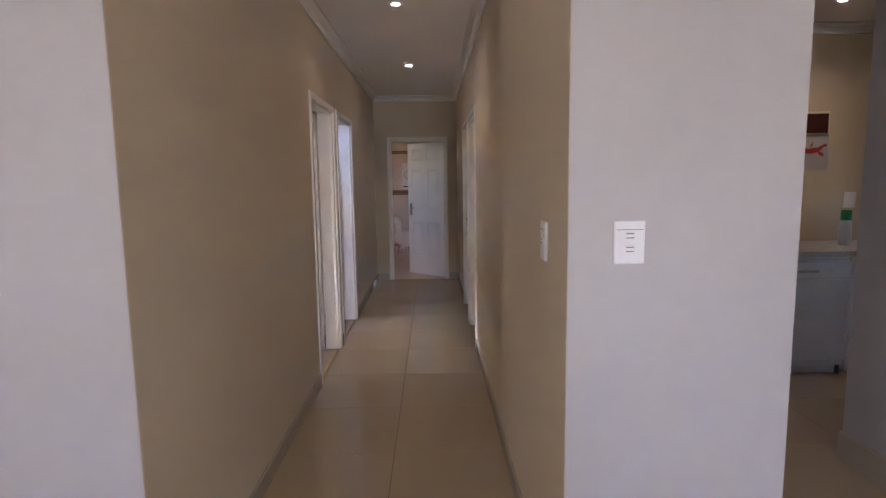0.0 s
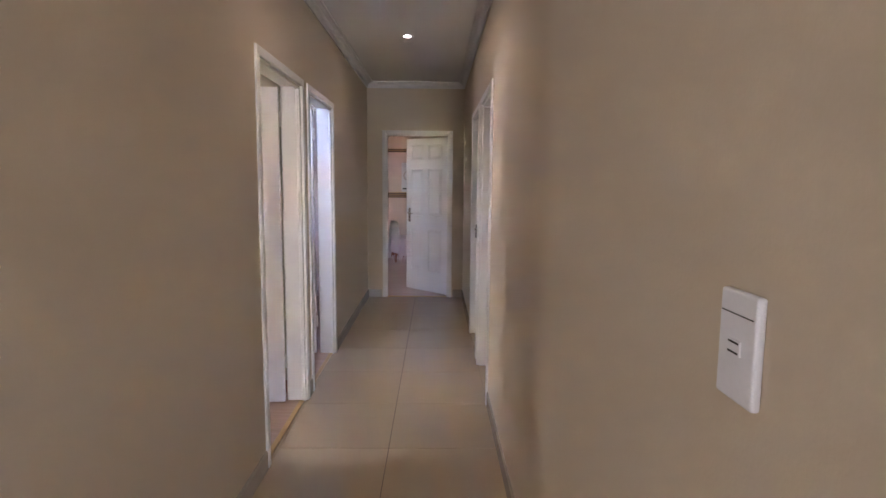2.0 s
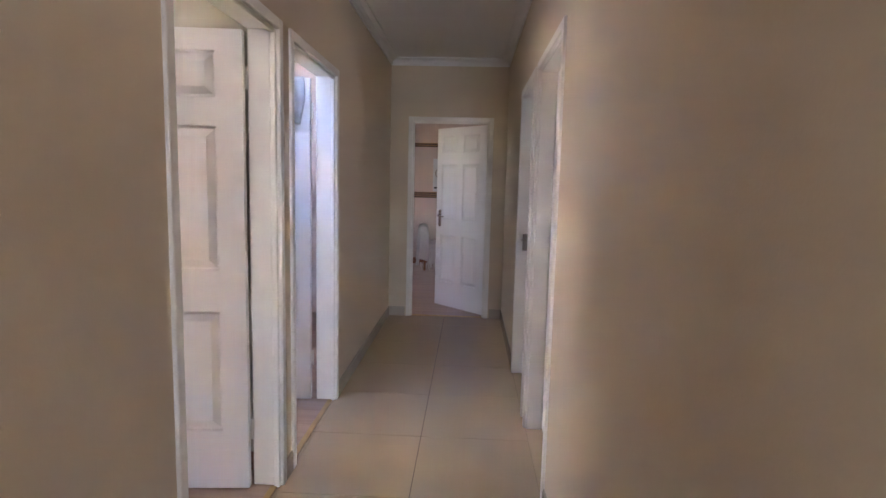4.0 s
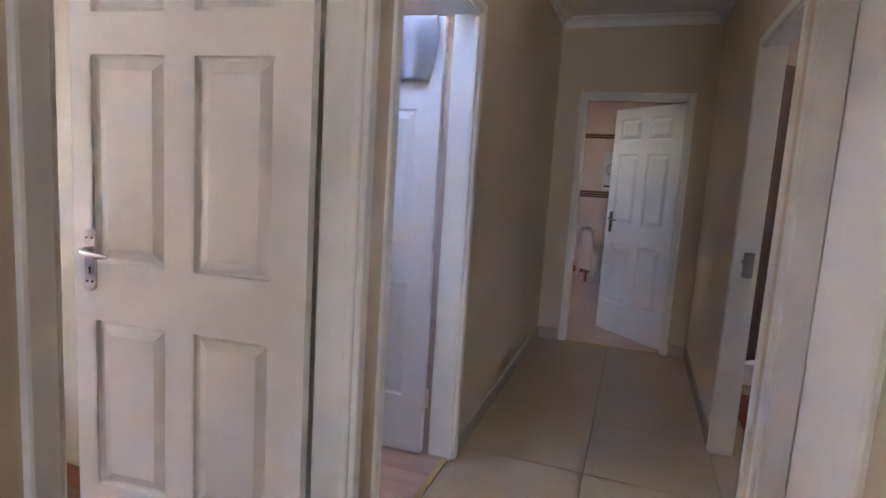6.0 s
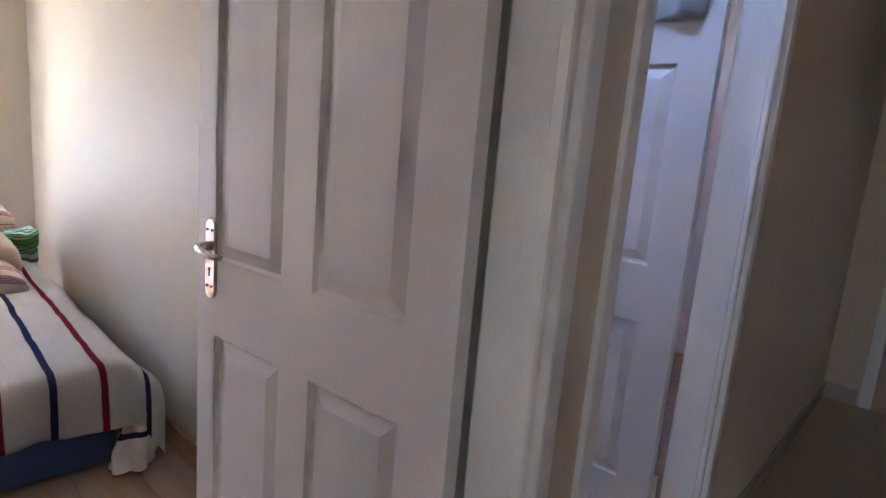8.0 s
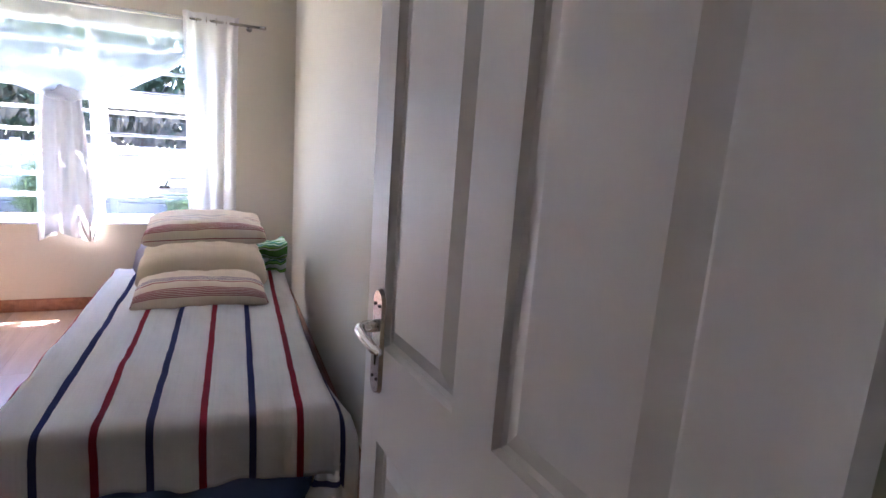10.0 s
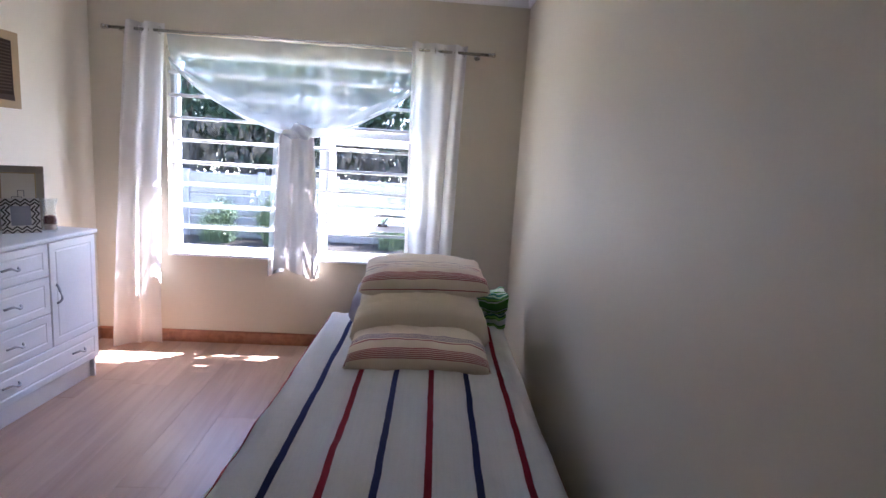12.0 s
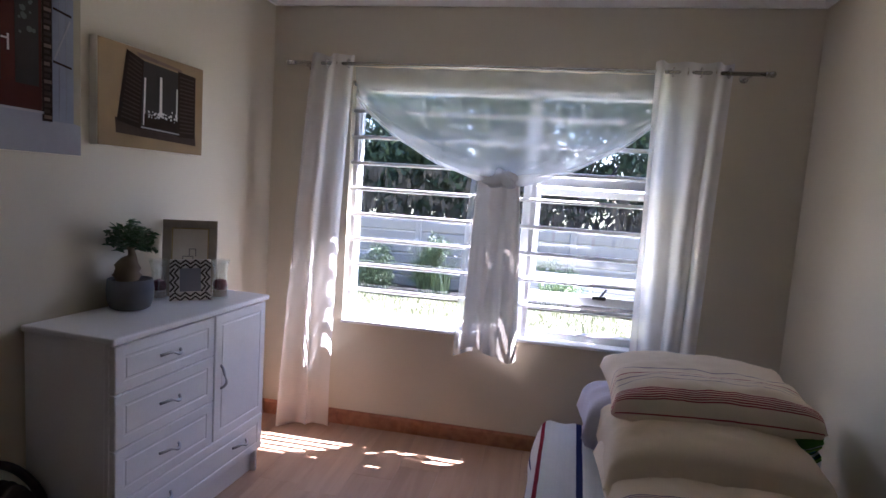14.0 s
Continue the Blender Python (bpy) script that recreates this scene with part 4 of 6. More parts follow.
def bunch_fn(u, v):
    """The blanket's last corner, gathered and hanging down to the floor."""
    a = 2 * math.pi * u
    z = 0.012 + 0.235 * v
    wide = 0.055 + 0.022 * math.sin(2.2 * v + 0.5) - 0.018 * v
    fold = 1 + 0.16 * math.sin(5 * a + 2.5 * v) + 0.10 * math.sin(3 * a - 4 * v) + 0.18 * fbm(math.cos(a), math.sin(a) + 2 * v, 5, 2)
    return Vector((BX1 + 0.005 + 0.8 * wide * fold * math.cos(a) + 0.012 * (1 - v), 5.005 - 0.05 * (1 - v) + wide * fold * math.sin(a), z + 0.014 * math.sin(a + 1) * (1 - v) * v))


bm = sheet(bunch_fn, 48, 18, uv=lambda u, v: (u * 0.3, 0.055 + 0.235 * v))
part("gathered_corner", bm, M_BLANKET, blanket, "corner of the blanket gathered down to the floor", smooth=True)


def pillow_bm(w, d, h, seed, sag=0.02):
    bm = bmesh.new()
    layer = bm.loops.layers.uv.new("UVMap")
    nu, nv = 44, 36
    # length along the cloth from the front seam, over the middle of the upper side
    mid = [(d / 2 * (2 * j / nv - 1), 1.35 * h / 2 * max(0, 1 - abs(2 * j / nv - 1) ** 3.2) ** 0.25) for j in range(nv + 1)]
    along = [0.0]
    for j in range(nv):
        along.append(along[-1] + math.dist(mid[j], mid[j + 1]))
    for side in (1, -1):
        vs = []
        for i in range(nu + 1):
            row = []
            for j in range(nv + 1):
                u, v = 2 * i / nu - 1, 2 * j / nv - 1
                prof = (max(0, 1 - abs(u) ** 3.2) * max(0, 1 - abs(v) ** 3.2)) ** 0.25
                z = (1.35 if side > 0 else -0.65) * h / 2 * prof + 0.009 * fbm(u, v, seed, 2.0) * prof ** 0.5 + 0.004 * fbm(u * 0.7, v, seed, 7) * prof + 0.008 * abs(u) ** 2.5 * math.sin(9 * v + 7 * u + 2 * seed) * prof ** 0.7 - sag * (u * u) * 0.5
                y = u * w / 2 * (1 - 0.05 * (1 - v * v))
                x = v * d / 2 * (1 - 0.06 * (1 - u * u) * (abs(v) ** 2))
                row.append(bm.verts.new((x, y, z)))
            vs.append(row)
        for i in range(nu):
            for j in range(nv):
                ids = ((i, j), (i + 1, j), (i + 1, j + 1), (i, j + 1))
                ids = ids if side > 0 else ids[::-1]
                f = bm.faces.new([vs[a][b] for a, b in ids])
                for loop, (a, b) in zip(f.loops, ids):
                    loop[layer].uv = (a / nu * w, along[nv - b] if side > 0 else -0.3 * along[nv - b])
    bmesh.ops.remove_doubles(bm, verts=bm.verts, dist=0.0008)
    bmesh.ops.recalc_face_normals(bm, faces=bm.faces[:])
    return bm


for nm, label, x, y, z, w, d, h, rx, ry, mat, seed in (
        ("pillow", "beige pillow with red ticking stripes lying on the blanket", -3.695, 4.545, 0.458, 0.63, 0.52, 0.165, -0.3, 4, M_PILLOW_LOW, 1.0),
        ("pillow", "plain beige pillow between two striped pillows", -3.845, 4.555, 0.518, 0.64, 0.43, 0.25, 1.0, 2, M_PILLOW_PLAIN, 2.0),
        ("pillow", "beige pillow with red ticking stripes on top", -4.00, 4.570, 0.706, 0.63, 0.45, 0.15, 1.5, 3, M_PILLOW, 3.0),
        ("pillow", "pale lilac pillow squeezed behind the stack", -4.16, 4.53, 0.50, 0.68, 0.34, 0.24, 0, 0, M_PILLOW_LILAC, 4.0)):
    thing(nm, label, "pillow", pose(x, y, z, rx, ry, 0), group="pillows stacked on the bed", bm=pillow_bm(w, d, h, seed, 0.008), mat=mat, smooth=True)


def folded(label, x0, x1, y0, y1, z0, z1, layers, seed):
    """A towel folded in layers: each fold bulges, the pile sags and one corner sticks out."""
    def fn(u, v):
        a = 2 * math.pi * v
        zc, hz, hx = (z0 + z1) / 2, (z1 - z0) / 2, (x1 - x0) / 2
        cz, cx = math.sin(a), math.cos(a)
        px, pz = math.copysign(abs(cx) ** 0.4, cx), math.copysign(abs(cz) ** 0.55, cz)
        lay = 0.010 * abs(math.sin(layers * math.pi * (pz + 1) / 2)) * min(1, max(0, (abs(px) - 0.7) / 0.2))
        end = 1 - 0.10 * (2 * u - 1) ** 2
        z = zc + pz * hz * end + 0.016 * fbm(u * 1.5, px, seed, 1.6) + 0.006 * math.sin(9 * u + 3 * px + seed)
        if pz > 0:
            z += 0.02 * u ** 3
        return Vector(((x0 + x1) / 2 + px * (hx + lay) * end + 0.012 * fbm(u, pz, seed, 2), y0 + (y1 - y0) * u, max(z, z0 - 0.004)))
    bm = sheet(fn, 22, 64, uv=lambda u, v: (u * (y1 - y0), abs(((v * 4) % 2) - 1) * (z1 - z0)))
    bmesh.ops.remove_doubles(bm, verts=bm.verts, dist=0.0005)
    bmesh.ops.holes_fill(bm, edges=[e for e in bm.edges if e.is_boundary], sides=0)
    return thing("folded_towel", label, "towel", group="folded towels on the bed", bm=bm, mat=M_TOWEL, smooth=True)


folded("green striped towel folded on the bed's corner", -4.33, -4.10, 4.88, 5.03, 0.425, 0.50, 3, 1.0)
folded("green striped towel heaped on another towel", -4.34, -4.12, 4.86, 5.04, 0.502, 0.592, 4, 2.0)


# ---------------------------------------------------------------- chest of drawers
CX0, CX1, CY0, CY1, CZ = -4.288, -3.458, 2.372, 2.730, 0.832
chest = thing("chest_of_drawers", "white chest with four drawers and a cupboard door", "chest of drawers",
              Matrix.Translation((CX1, CY1, 0)) @ Matrix.Rotation(math.atan(-0.076), 4, "Z") @ Matrix.Translation((-CX1, -CY1, 0)))
body = box(CX0, CX1, CY0, CY1 - 0.036, 0.11, CZ - 0.022, 0.002)
part("carcass", body, M_MELAMINE, chest)
for x in (CX0, CX1 - 0.016):
    part("side_panel", box(x, x + 0.016, CY1 - 0.0365, CY1 - 0.0205, 0.11, CZ - 0.022, 0.001), M_MELAMINE, chest)
part("top", box(CX0 - 0.012, CX1 + 0.012, CY0, CY1 + 0.012, CZ - 0.022, CZ, 0.006, 2), M_MELAMINE, chest)
part("plinth", box(CX0 + 0.002, CX1 - 0.002, CY0 + 0.03, CY1 - 0.045, 0.0, 0.11, 0.002), M_MELAMINE, chest)
for x in (CX0 + 0.009, CX1 - 0.009):
    part("side_foot", box(x - 0.008, x + 0.008, CY0 + 0.03, CY1 - 0.021, 0.0, 0.11, 0.002), M_MELAMINE, chest)


def front_bm(w, h, t=0.018, margin=0.035):
    """A drawer or cupboard front with a routed line; it faces +y."""
    bm = bmesh.new()
    rings(bm, 0, w, 0, h, 0, ((0, t), (0, 0), (0.003, -0.003), (margin, -0.003), (margin + 0.003, -0.0005), (margin + 0.009, -0.0005), (margin + 0.012, -0.003)), -1)
    bmesh.ops.recalc_face_normals(bm, faces=bm.faces[:])
    return bm


def bow_handle(parent, x, z, upright=False):
    pts = []
    for k in range(13):
        t = k / 12 * 2 - 1
        a, b = 0.048 * t, 0.008 * math.sin(math.pi * t)
        o = 0.022 * (1 - t ** 4) + 0.003
        pts.append((b if upright else a, o, a if upright else b))
    r = [0.0055 - 0.0022 * (abs(k / 6 - 1) < 0.2) for k in range(13)]
    part("handle", sweep(pts, r, 8), M_PEWTER, parent, "curved dull pewter handle", smooth=True, m=pose(x, 0, z))


SPLIT = -3.937
FY = CY1 - 0.001
g = 0.0035
for z0, z1 in ((0.648, 0.803), (0.464, 0.644), (0.287, 0.460)):
    w, h = CX1 - SPLIT - 2 * g, z1 - z0
    d = part("drawer", front_bm(w, h), M_MELAMINE, chest, m=pose(SPLIT + g, FY, z0))
    bow_handle(d, w / 2, h / 2)
d = part("drawer", front_bm(CX1 - CX0 - 2 * g, 0.166), M_MELAMINE, chest, m=pose(CX0 + g, FY, 0.117))
bow_handle(d, 0.17, 0.088)
bow_handle(d, 0.625, 0.088)
d = part("cupboard_door", front_bm(SPLIT - CX0 - 2 * g, 0.516), M_MELAMINE, chest, m=pose(CX0 + g, FY, 0.287))
bow_handle(d, SPLIT - CX0 - 0.045, 0.26, True)

# ---------------------------------------------------------------- dark basket beside the chest
basket = thing("basket", "dark woven basket with an arched handle beside the chest", "basket", pose(-3.335, 2.455, 0, 0, 0, 2))
bm = bmesh.new()
prev = None
for k in range(13):
    z = 0.004 + 0.285 * k / 12
    r = 0.125 + 0.022 * k / 12
    ring = []
    for q in range(40):
        a = 2 * math.pi * q / 40
        rr = r + 0.003 * (1 if (q + k) % 2 else -1)
        ring.append(bm.verts.new((0.52 * rr * math.cos(a), rr * math.sin(a), z)))
    if prev:
        for q in range(40):
            bm.faces.new((prev[q], prev[(q + 1) % 40], ring[(q + 1) % 40], ring[q]))
    else:
        bm.faces.new(ring[::-1])
    prev = ring
part("body", bm, M_WICKER, basket)
arc = [(0, 0.152 * math.cos(a), 0.285 + 0.155 * math.sin(a)) for a in [math.pi * q / 20 for q in range(21)]]
part("handle", sweep(arc, [0.013] * 21, 8), M_WICKER, basket, "thick arched handle", smooth=True)
rim = [(0.52 * 0.150 * math.cos(a), 0.150 * math.sin(a), 0.289) for a in [2 * math.pi * q / 36 for q in range(37)]]
part("rim", sweep(rim, [0.011] * 37, 8), M_WICKER, basket, smooth=True)
bm = sheet(lambda u, v: Vector((0.070 * (2 * u - 1) * math.sqrt(max(0.0, 1 - (2 * v - 1) ** 2)) , 0.138 * (2 * v - 1), 0.30 + 0.085 * (1 - (2 * v - 1) ** 2) * (1 - (2 * u - 1) ** 2) + 0.004 * math.sin(60 * v))), 10, 60)
part("lining", bm, M_WICKER_CLOTH, basket, "grey-brown ribbed cloth in the basket", smooth=True)


# ---------------------------------------------------------------- things on the chest
PX, PY = -3.815, 2.49
pot = thing("plant_pot", "grey cement pot with a bonsai on the chest", "plant pot", pose(PX, PY, CZ))
part("pot", lathe([(0.056, 0), (0.067, 0.006), (0.079, 0.040), (0.081, 0.075), (0.077, 0.113), (0.071, 0.113), (0.068, 0.10), (0.0, 0.098)], 32), M_GREYPOT, pot, smooth=True)
part("soil", lathe([(0.0, 0.098), (0.062, 0.1), (0.06, 0.107), (0.0, 0.112)], 20), M_SOIL, pot)
plant = thing("bonsai", "small bonsai with a swollen trunk and dark leaves", "plant", pose(PX, PY, CZ + 0.10))
part("trunk", sweep([(0.015, 0, -0.005), (0.018, 0, 0.03), (0.015, 0, 0.06), (0.005, 0, 0.082), (-0.006, 0.002, 0.10), (-0.002, 0, 0.125), (-0.012, 0, 0.15)], [0.042, 0.050, 0.046, 0.030, 0.015, 0.011, 0.007], 14), M_BARK, plant, smooth=True)
rnd = random.Random(5)
leaf_v, leaf_f = [], []
for k in range(300):
    a, rr = rnd.uniform(0, 2 * math.pi), rnd.random() ** 0.6
    c = Vector((-0.005 + 0.095 * rr * math.cos(a), 0.075 * rr * math.sin(a), 0.165 + rnd.uniform(-0.045, 0.08) * (1 - 0.5 * rr) - 0.03 * rr * (math.cos(a) < 0)))
    q = Euler((rnd.uniform(-0.7, 0.7), rnd.uniform(-0.7, 0.7), rnd.uniform(0, 6.3))).to_matrix()
    s = rnd.uniform(0.014, 0.026)
    i = len(leaf_v)
    for p in ((-s, 0, 0), (-0.2 * s, 0.5 * s, 0.1 * s), (s, 0, -0.15 * s), (-0.2 * s, -0.5 * s, 0.1 * s)):
        leaf_v.append(c + q @ Vector(p))
    leaf_f.append((i, i + 1, i + 2, i + 3))
me = bpy.data.meshes.new("crown")
me.from_pydata([tuple(v) for v in leaf_v], [], leaf_f)
me.materials.append(M_LEAF)
part("crown", me, None, plant)
for k in range(5):
    a = k * 1.3
    part("branch", tube((-0.004, 0, 0.115 + 0.008 * k), (0.055 * math.cos(a), 0.045 * math.sin(a), 0.16 + 0.004 * k), 0.004, 0.002, 6), M_BARK, plant)

YAW = math.degrees(math.atan2(0.5, 0.86)) + 90
pf = thing("picture_frame", "taupe wooden frame with a small drawing on the chest", "photo frame", pose(-4.10, 2.535, CZ, -8, 0, YAW))


def upright_frame(parent, w, h, border, t, mat):
    """Four mitred bars in the plane y = 0, shown towards -y."""
    for nm, q in (("bar", (-w / 2, w / 2, 0, border)), ("bar", (-w / 2, w / 2, h - border, h)), ("bar", (-w / 2, -w / 2 + border, border, h - border)), ("bar", (w / 2 - border, w / 2, border, h - border))):
        part("frame_bar", box(q[0], q[1], 0, t, q[2], q[3], 0.002), mat, parent)


upright_frame(pf, 0.215, 0.325, 0.035, 0.018, M_TAUPE)
for q in ((-0.072, 0.072, 0.035, 0.039), (-0.072, 0.072, 0.286, 0.29), (-0.072, -0.068, 0.039, 0.286), (0.068, 0.072, 0.039, 0.286)):
    part("gilt_edge", box(q[0], q[1], 0.003, 0.008, q[2], q[3]), M_GILT, pf, "dull gilt inner edge")
part("drawing", box(-0.068, 0.068, 0.009, 0.012, 0.039, 0.286), M_PAPER, pf, "ivory paper with a faint grey drawing")
bm = bmesh.new()
for q in ((-0.03, 0.012, 0.10, 0.103), (-0.03, -0.027, 0.10, 0.17), (0.01, 0.013, 0.10, 0.17), (-0.03, 0.012, 0.168, 0.171), (-0.004, 0.022, 0.20, 0.203), (-0.005, -0.002, 0.17, 0.203), (0.02, 0.023, 0.17, 0.203)):
    add_box(bm, q[0], q[1], 0.0075, 0.0088, q[2], q[3])
part("pencil_lines", bm, M_INK, pf)

sf = thing("chevron_frame", "small photo frame with a brown and white chevron pattern", "photo frame", pose(-4.03, 2.592, CZ, -7, 0, YAW + 10))
upright_frame(sf, 0.155, 0.17, 0.037, 0.014, M_BONE)
part("photo", box(-0.041, 0.041, 0.006, 0.009, 0.037, 0.133), M_PRINT_GREY, sf, "plain grey photo paper")
bm = bmesh.new()


def zig(x0, z0, dx, dz, n, amp):
    for k in range(n):
        a = Vector((x0 + dx * k, 0, z0 + dz * k))
        b = Vector((x0 + dx * (k + 1), 0, z0 + dz * (k + 1)))
        o = Vector((0, 0, amp)) if dx else Vector((amp, 0, 0))
        a, b = (a, b + o) if k % 2 == 0 else (a + o, b)
        add_box_between(bm, a, b)


def add_box_between(bm, a, b, t=0.0042):
    d = b - a
    m = Matrix.Translation((a + b) / 2 + Vector((0, -0.0006, 0))) @ Matrix.Rotation(-math.atan2(d.z, d.x), 4, "Y") @ Matrix.Diagonal((d.length + 0.002, 0.0012, t * 1.6, 1))
    bmesh.ops.create_cube(bm, size=1, matrix=m)


for zz in (0.001, 0.017, 0.134, 0.150):
    zig(-0.0765, zz, 0.0191, 0, 8, 0.016)
for xx in (-0.0765, -0.0605, 0.0415, 0.0575):
    zig(xx, 0.038, 0, 0.0188, 5, 0.016)
part("chevron_inlay", bm, M_CHEVRON, sf, "dark brown chevron inlay")

for (vx, vy) in ((-3.99, 2.475), (-4.125, 2.665)):
    vase = thing("glass_vase", "small clear glass vase with dried red petals", "vase", pose(vx, vy, CZ) @ Matrix.Diagonal((1.1, 1.1, 1.18, 1)), group="glass vases on the chest")
    part("glass", lathe([(0.022, 0), (0.03, 0.004), (0.031, 0.04), (0.024, 0.085), (0.027, 0.115), (0.036, 0.14), (0.034, 0.14), (0.022, 0.09), (0.028, 0.04), (0.026, 0.008), (0.0, 0.007)], 24), M_CLEAR, vase, smooth=True)
    part("sand", lathe([(0.0, 0.009), (0.025, 0.009), (0.026, 0.03), (0.0, 0.033)], 16), M_SAND, vase, "pale sand filling")
    part("petals", lathe([(0.0, 0.034), (0.022, 0.034), (0.027, 0.05), (0.02, 0.066), (0.0, 0.072)], 12), M_PETAL, vase, "dark red dried petals")

# ---------------------------------------------------------------- canvas prints on the bedroom wall
def canvas(label, x_right, width, z0, z1, mat):
    """Hangs flat on the south wall; local x runs along the wall from the window side, the print faces +y."""
    y = 2.47 - (x_right - WX) * 0.076
    c = thing("canvas_print", label, "picture", Matrix.Translation((x_right, y + 0.003, z0)) @ Matrix.Rotation(math.atan(-0.076), 4, "Z"), group="canvas prints on the bedroom wall")
    part("canvas", box(0, width, 0, 0.034, 0, z1 - z0, 0.002), M_CANVAS_SIDE, c, "canvas edge in pale beige")
    part("print", box(0.002, width - 0.002, 0.0345, 0.0358, 0.002, z1 - z0 - 0.002), mat, c)
    return c


def flat(parent, name, pts, mat, y=0.0372, label=""):
    """A flat printed shape with corners (x, z)."""
    bm = bmesh.new()
    bm.faces.new([bm.verts.new((x, y, z)) for x, z in pts])
    r = bmesh.ops.extrude_face_region(bm, geom=bm.faces[:])
    bmesh.ops.translate(bm, vec=(0, -0.0009, 0), verts=[v for v in r["geom"] if isinstance(v, bmesh.types.BMVert)])
    bmesh.ops.recalc_face_normals(bm, faces=bm.faces[:])
    return part(name, bm, mat, parent, label)


def rect(x0, x1, z0, z1):
    return ((x0, z0), (x1, z0), (x1, z1), (x0, z1))


def dots(parent, name, count, seed, at, size, mat, y, label):
    """Small printed blots scattered by at(random)."""
    r, bm = random.Random(seed), bmesh.new()
    for k in range(count):
        x, z = at(r)
        bmesh.ops.create_circle(bm, cap_ends=True, segments=6, radius=r.uniform(*size), matrix=pose(x, y + 0.00002 * k, z, -90, 0, 0))
    return part(name, bm, mat, parent, label)


p2 = canvas("canvas print of a dark shuttered window on ochre plaster", -4.282, 0.58, 1.432, 1.81, M_TAN)
p2.matrix_basis = p2.matrix_basis @ Matrix.Diagonal((0.945, 1, 1, 1))
flat(p2, "printed_shade", ((0.045, 0.040), (0.495, 0.052), (0.500, 0.108), (0.05, 0.085)), M_PRINT_SLAT, 0.0363)
flat(p2, "printed_opening", ((0.163, 0.073), (0.378, 0.082), (0.361, 0.337), (0.163, 0.329)), M_GAP, 0.0370)
flat(p2, "printed_shutter", ((0.374, 0.078), (0.492, 0.097), (0.446, 0.361), (0.359, 0.338)), M_PRINT_DARK)
flat(p2, "printed_shutter", ((0.052, 0.070), (0.165, 0.068), (0.165, 0.336), (0.054, 0.331)), M_PRINT_DARK)
for k in range(15):
    t = k / 14
    flat(p2, "printed_slat", ((0.384 - 0.014 * t, 0.098 + 0.218 * t), (0.474 - 0.040 * t, 0.112 + 0.226 * t), (0.474 - 0.040 * t, 0.118 + 0.226 * t), (0.384 - 0.014 * t, 0.104 + 0.218 * t)), M_PRINT_SLAT, 0.0384)
    flat(p2, "printed_slat", ((0.064, 0.088 + 0.222 * t), (0.153, 0.086 + 0.226 * t), (0.153, 0.092 + 0.226 * t), (0.064, 0.094 + 0.222 * t)), M_PRINT_SLAT, 0.0384)
flat(p2, "printed_lintel", ((0.135, 0.334), (0.385, 0.347), (0.395, 0.362), (0.150, 0.345)), M_PRINT_BROWN, 0.0384)
flat(p2, "printed_sill", ((0.155, 0.076), (0.372, 0.083), (0.372, 0.088), (0.155, 0.081)), M_PRINT_STONE, 0.0390)
flat(p2, "printed_window_bar", ((0.354, 0.094), (0.363, 0.094), (0.357, 0.275), (0.349, 0.275)), M_PRINT_WHITE, 0.0390)
flat(p2, "printed_window_bar", ((0.259, 0.135), (0.274, 0.135), (0.272, 0.292), (0.260, 0.292)), M_PRINT_WHITE, 0.0390)
flat(p2, "printed_window_bar", ((0.168, 0.128), (0.176, 0.128), (0.175, 0.262), (0.168, 0.262)), M_PRINT_WHITE, 0.0390)
flat(p2, "printed_flower_box", ((0.165, 0.085), (0.358, 0.090), (0.356, 0.138), (0.165, 0.132)), M_PRINT_DARK, 0.0394)
dots(p2, "printed_flowers", 60, 9, lambda r: (r.uniform(0.170, 0.355), r.gauss(0.140, 0.008)), (0.0025, 0.0055), M_PRINT_WHITE, 0.0400, "white printed geraniums")

p1 = canvas("canvas print of a red-brown door with blue shutters", -3.672, 0.70, 1.385, 1.99, M_PRINT_PLASTER)
flat(p1, "printed_pavement", ((0.002, 0.002), (0.698, 0.002), (0.698, 0.125), (0.13, 0.128), (0.002, 0.100)), M_PRINT_GREY, 0.0364)
flat(p1, "printed_step", ((0.135, 0.124), (0.698, 0.128), (0.698, 0.136), (0.135, 0.131)), M_PRINT_STONE, 0.0374)
flat(p1, "printed_shutter", rect(0.030, 0.105, 0.105, 0.505), M_PRINT_SHUT)
for x in (0.055, 0.080):
    flat(p1, "printed_board_joint", rect(x, x + 0.0015, 0.108, 0.502), M_PRINT_GREY, 0.0380)
for z in (0.450, 0.285):
    flat(p1, "printed_strap", ((0.038, z - 0.004), (0.103, z + 0.006), (0.103, z + 0.013), (0.038, z + 0.003)), M_PRINT_DARK, 0.0384)
flat(p1, "printed_brace", ((0.040, 0.432), (0.045, 0.436), (0.102, 0.300), (0.098, 0.296)), M_PRINT_GREY, 0.0380)
flat(p1, "printed_brickwork", rect(0.106, 0.140, 0.102, 0.525), M_PRINT_DARK)
for k in range(22):
    z = 0.110 + 0.0185 * k
    flat(p1, "printed_brick", rect(0.109 + 0.006 * (k % 2), 0.134, z, z + 0.011), M_PRINT_SLAT if k % 3 else M_PRINT_BROWN, 0.0382)
flat(p1, "printed_door", rect(0.141, 0.480, 0.132, 0.545), M_PRINT_RED)
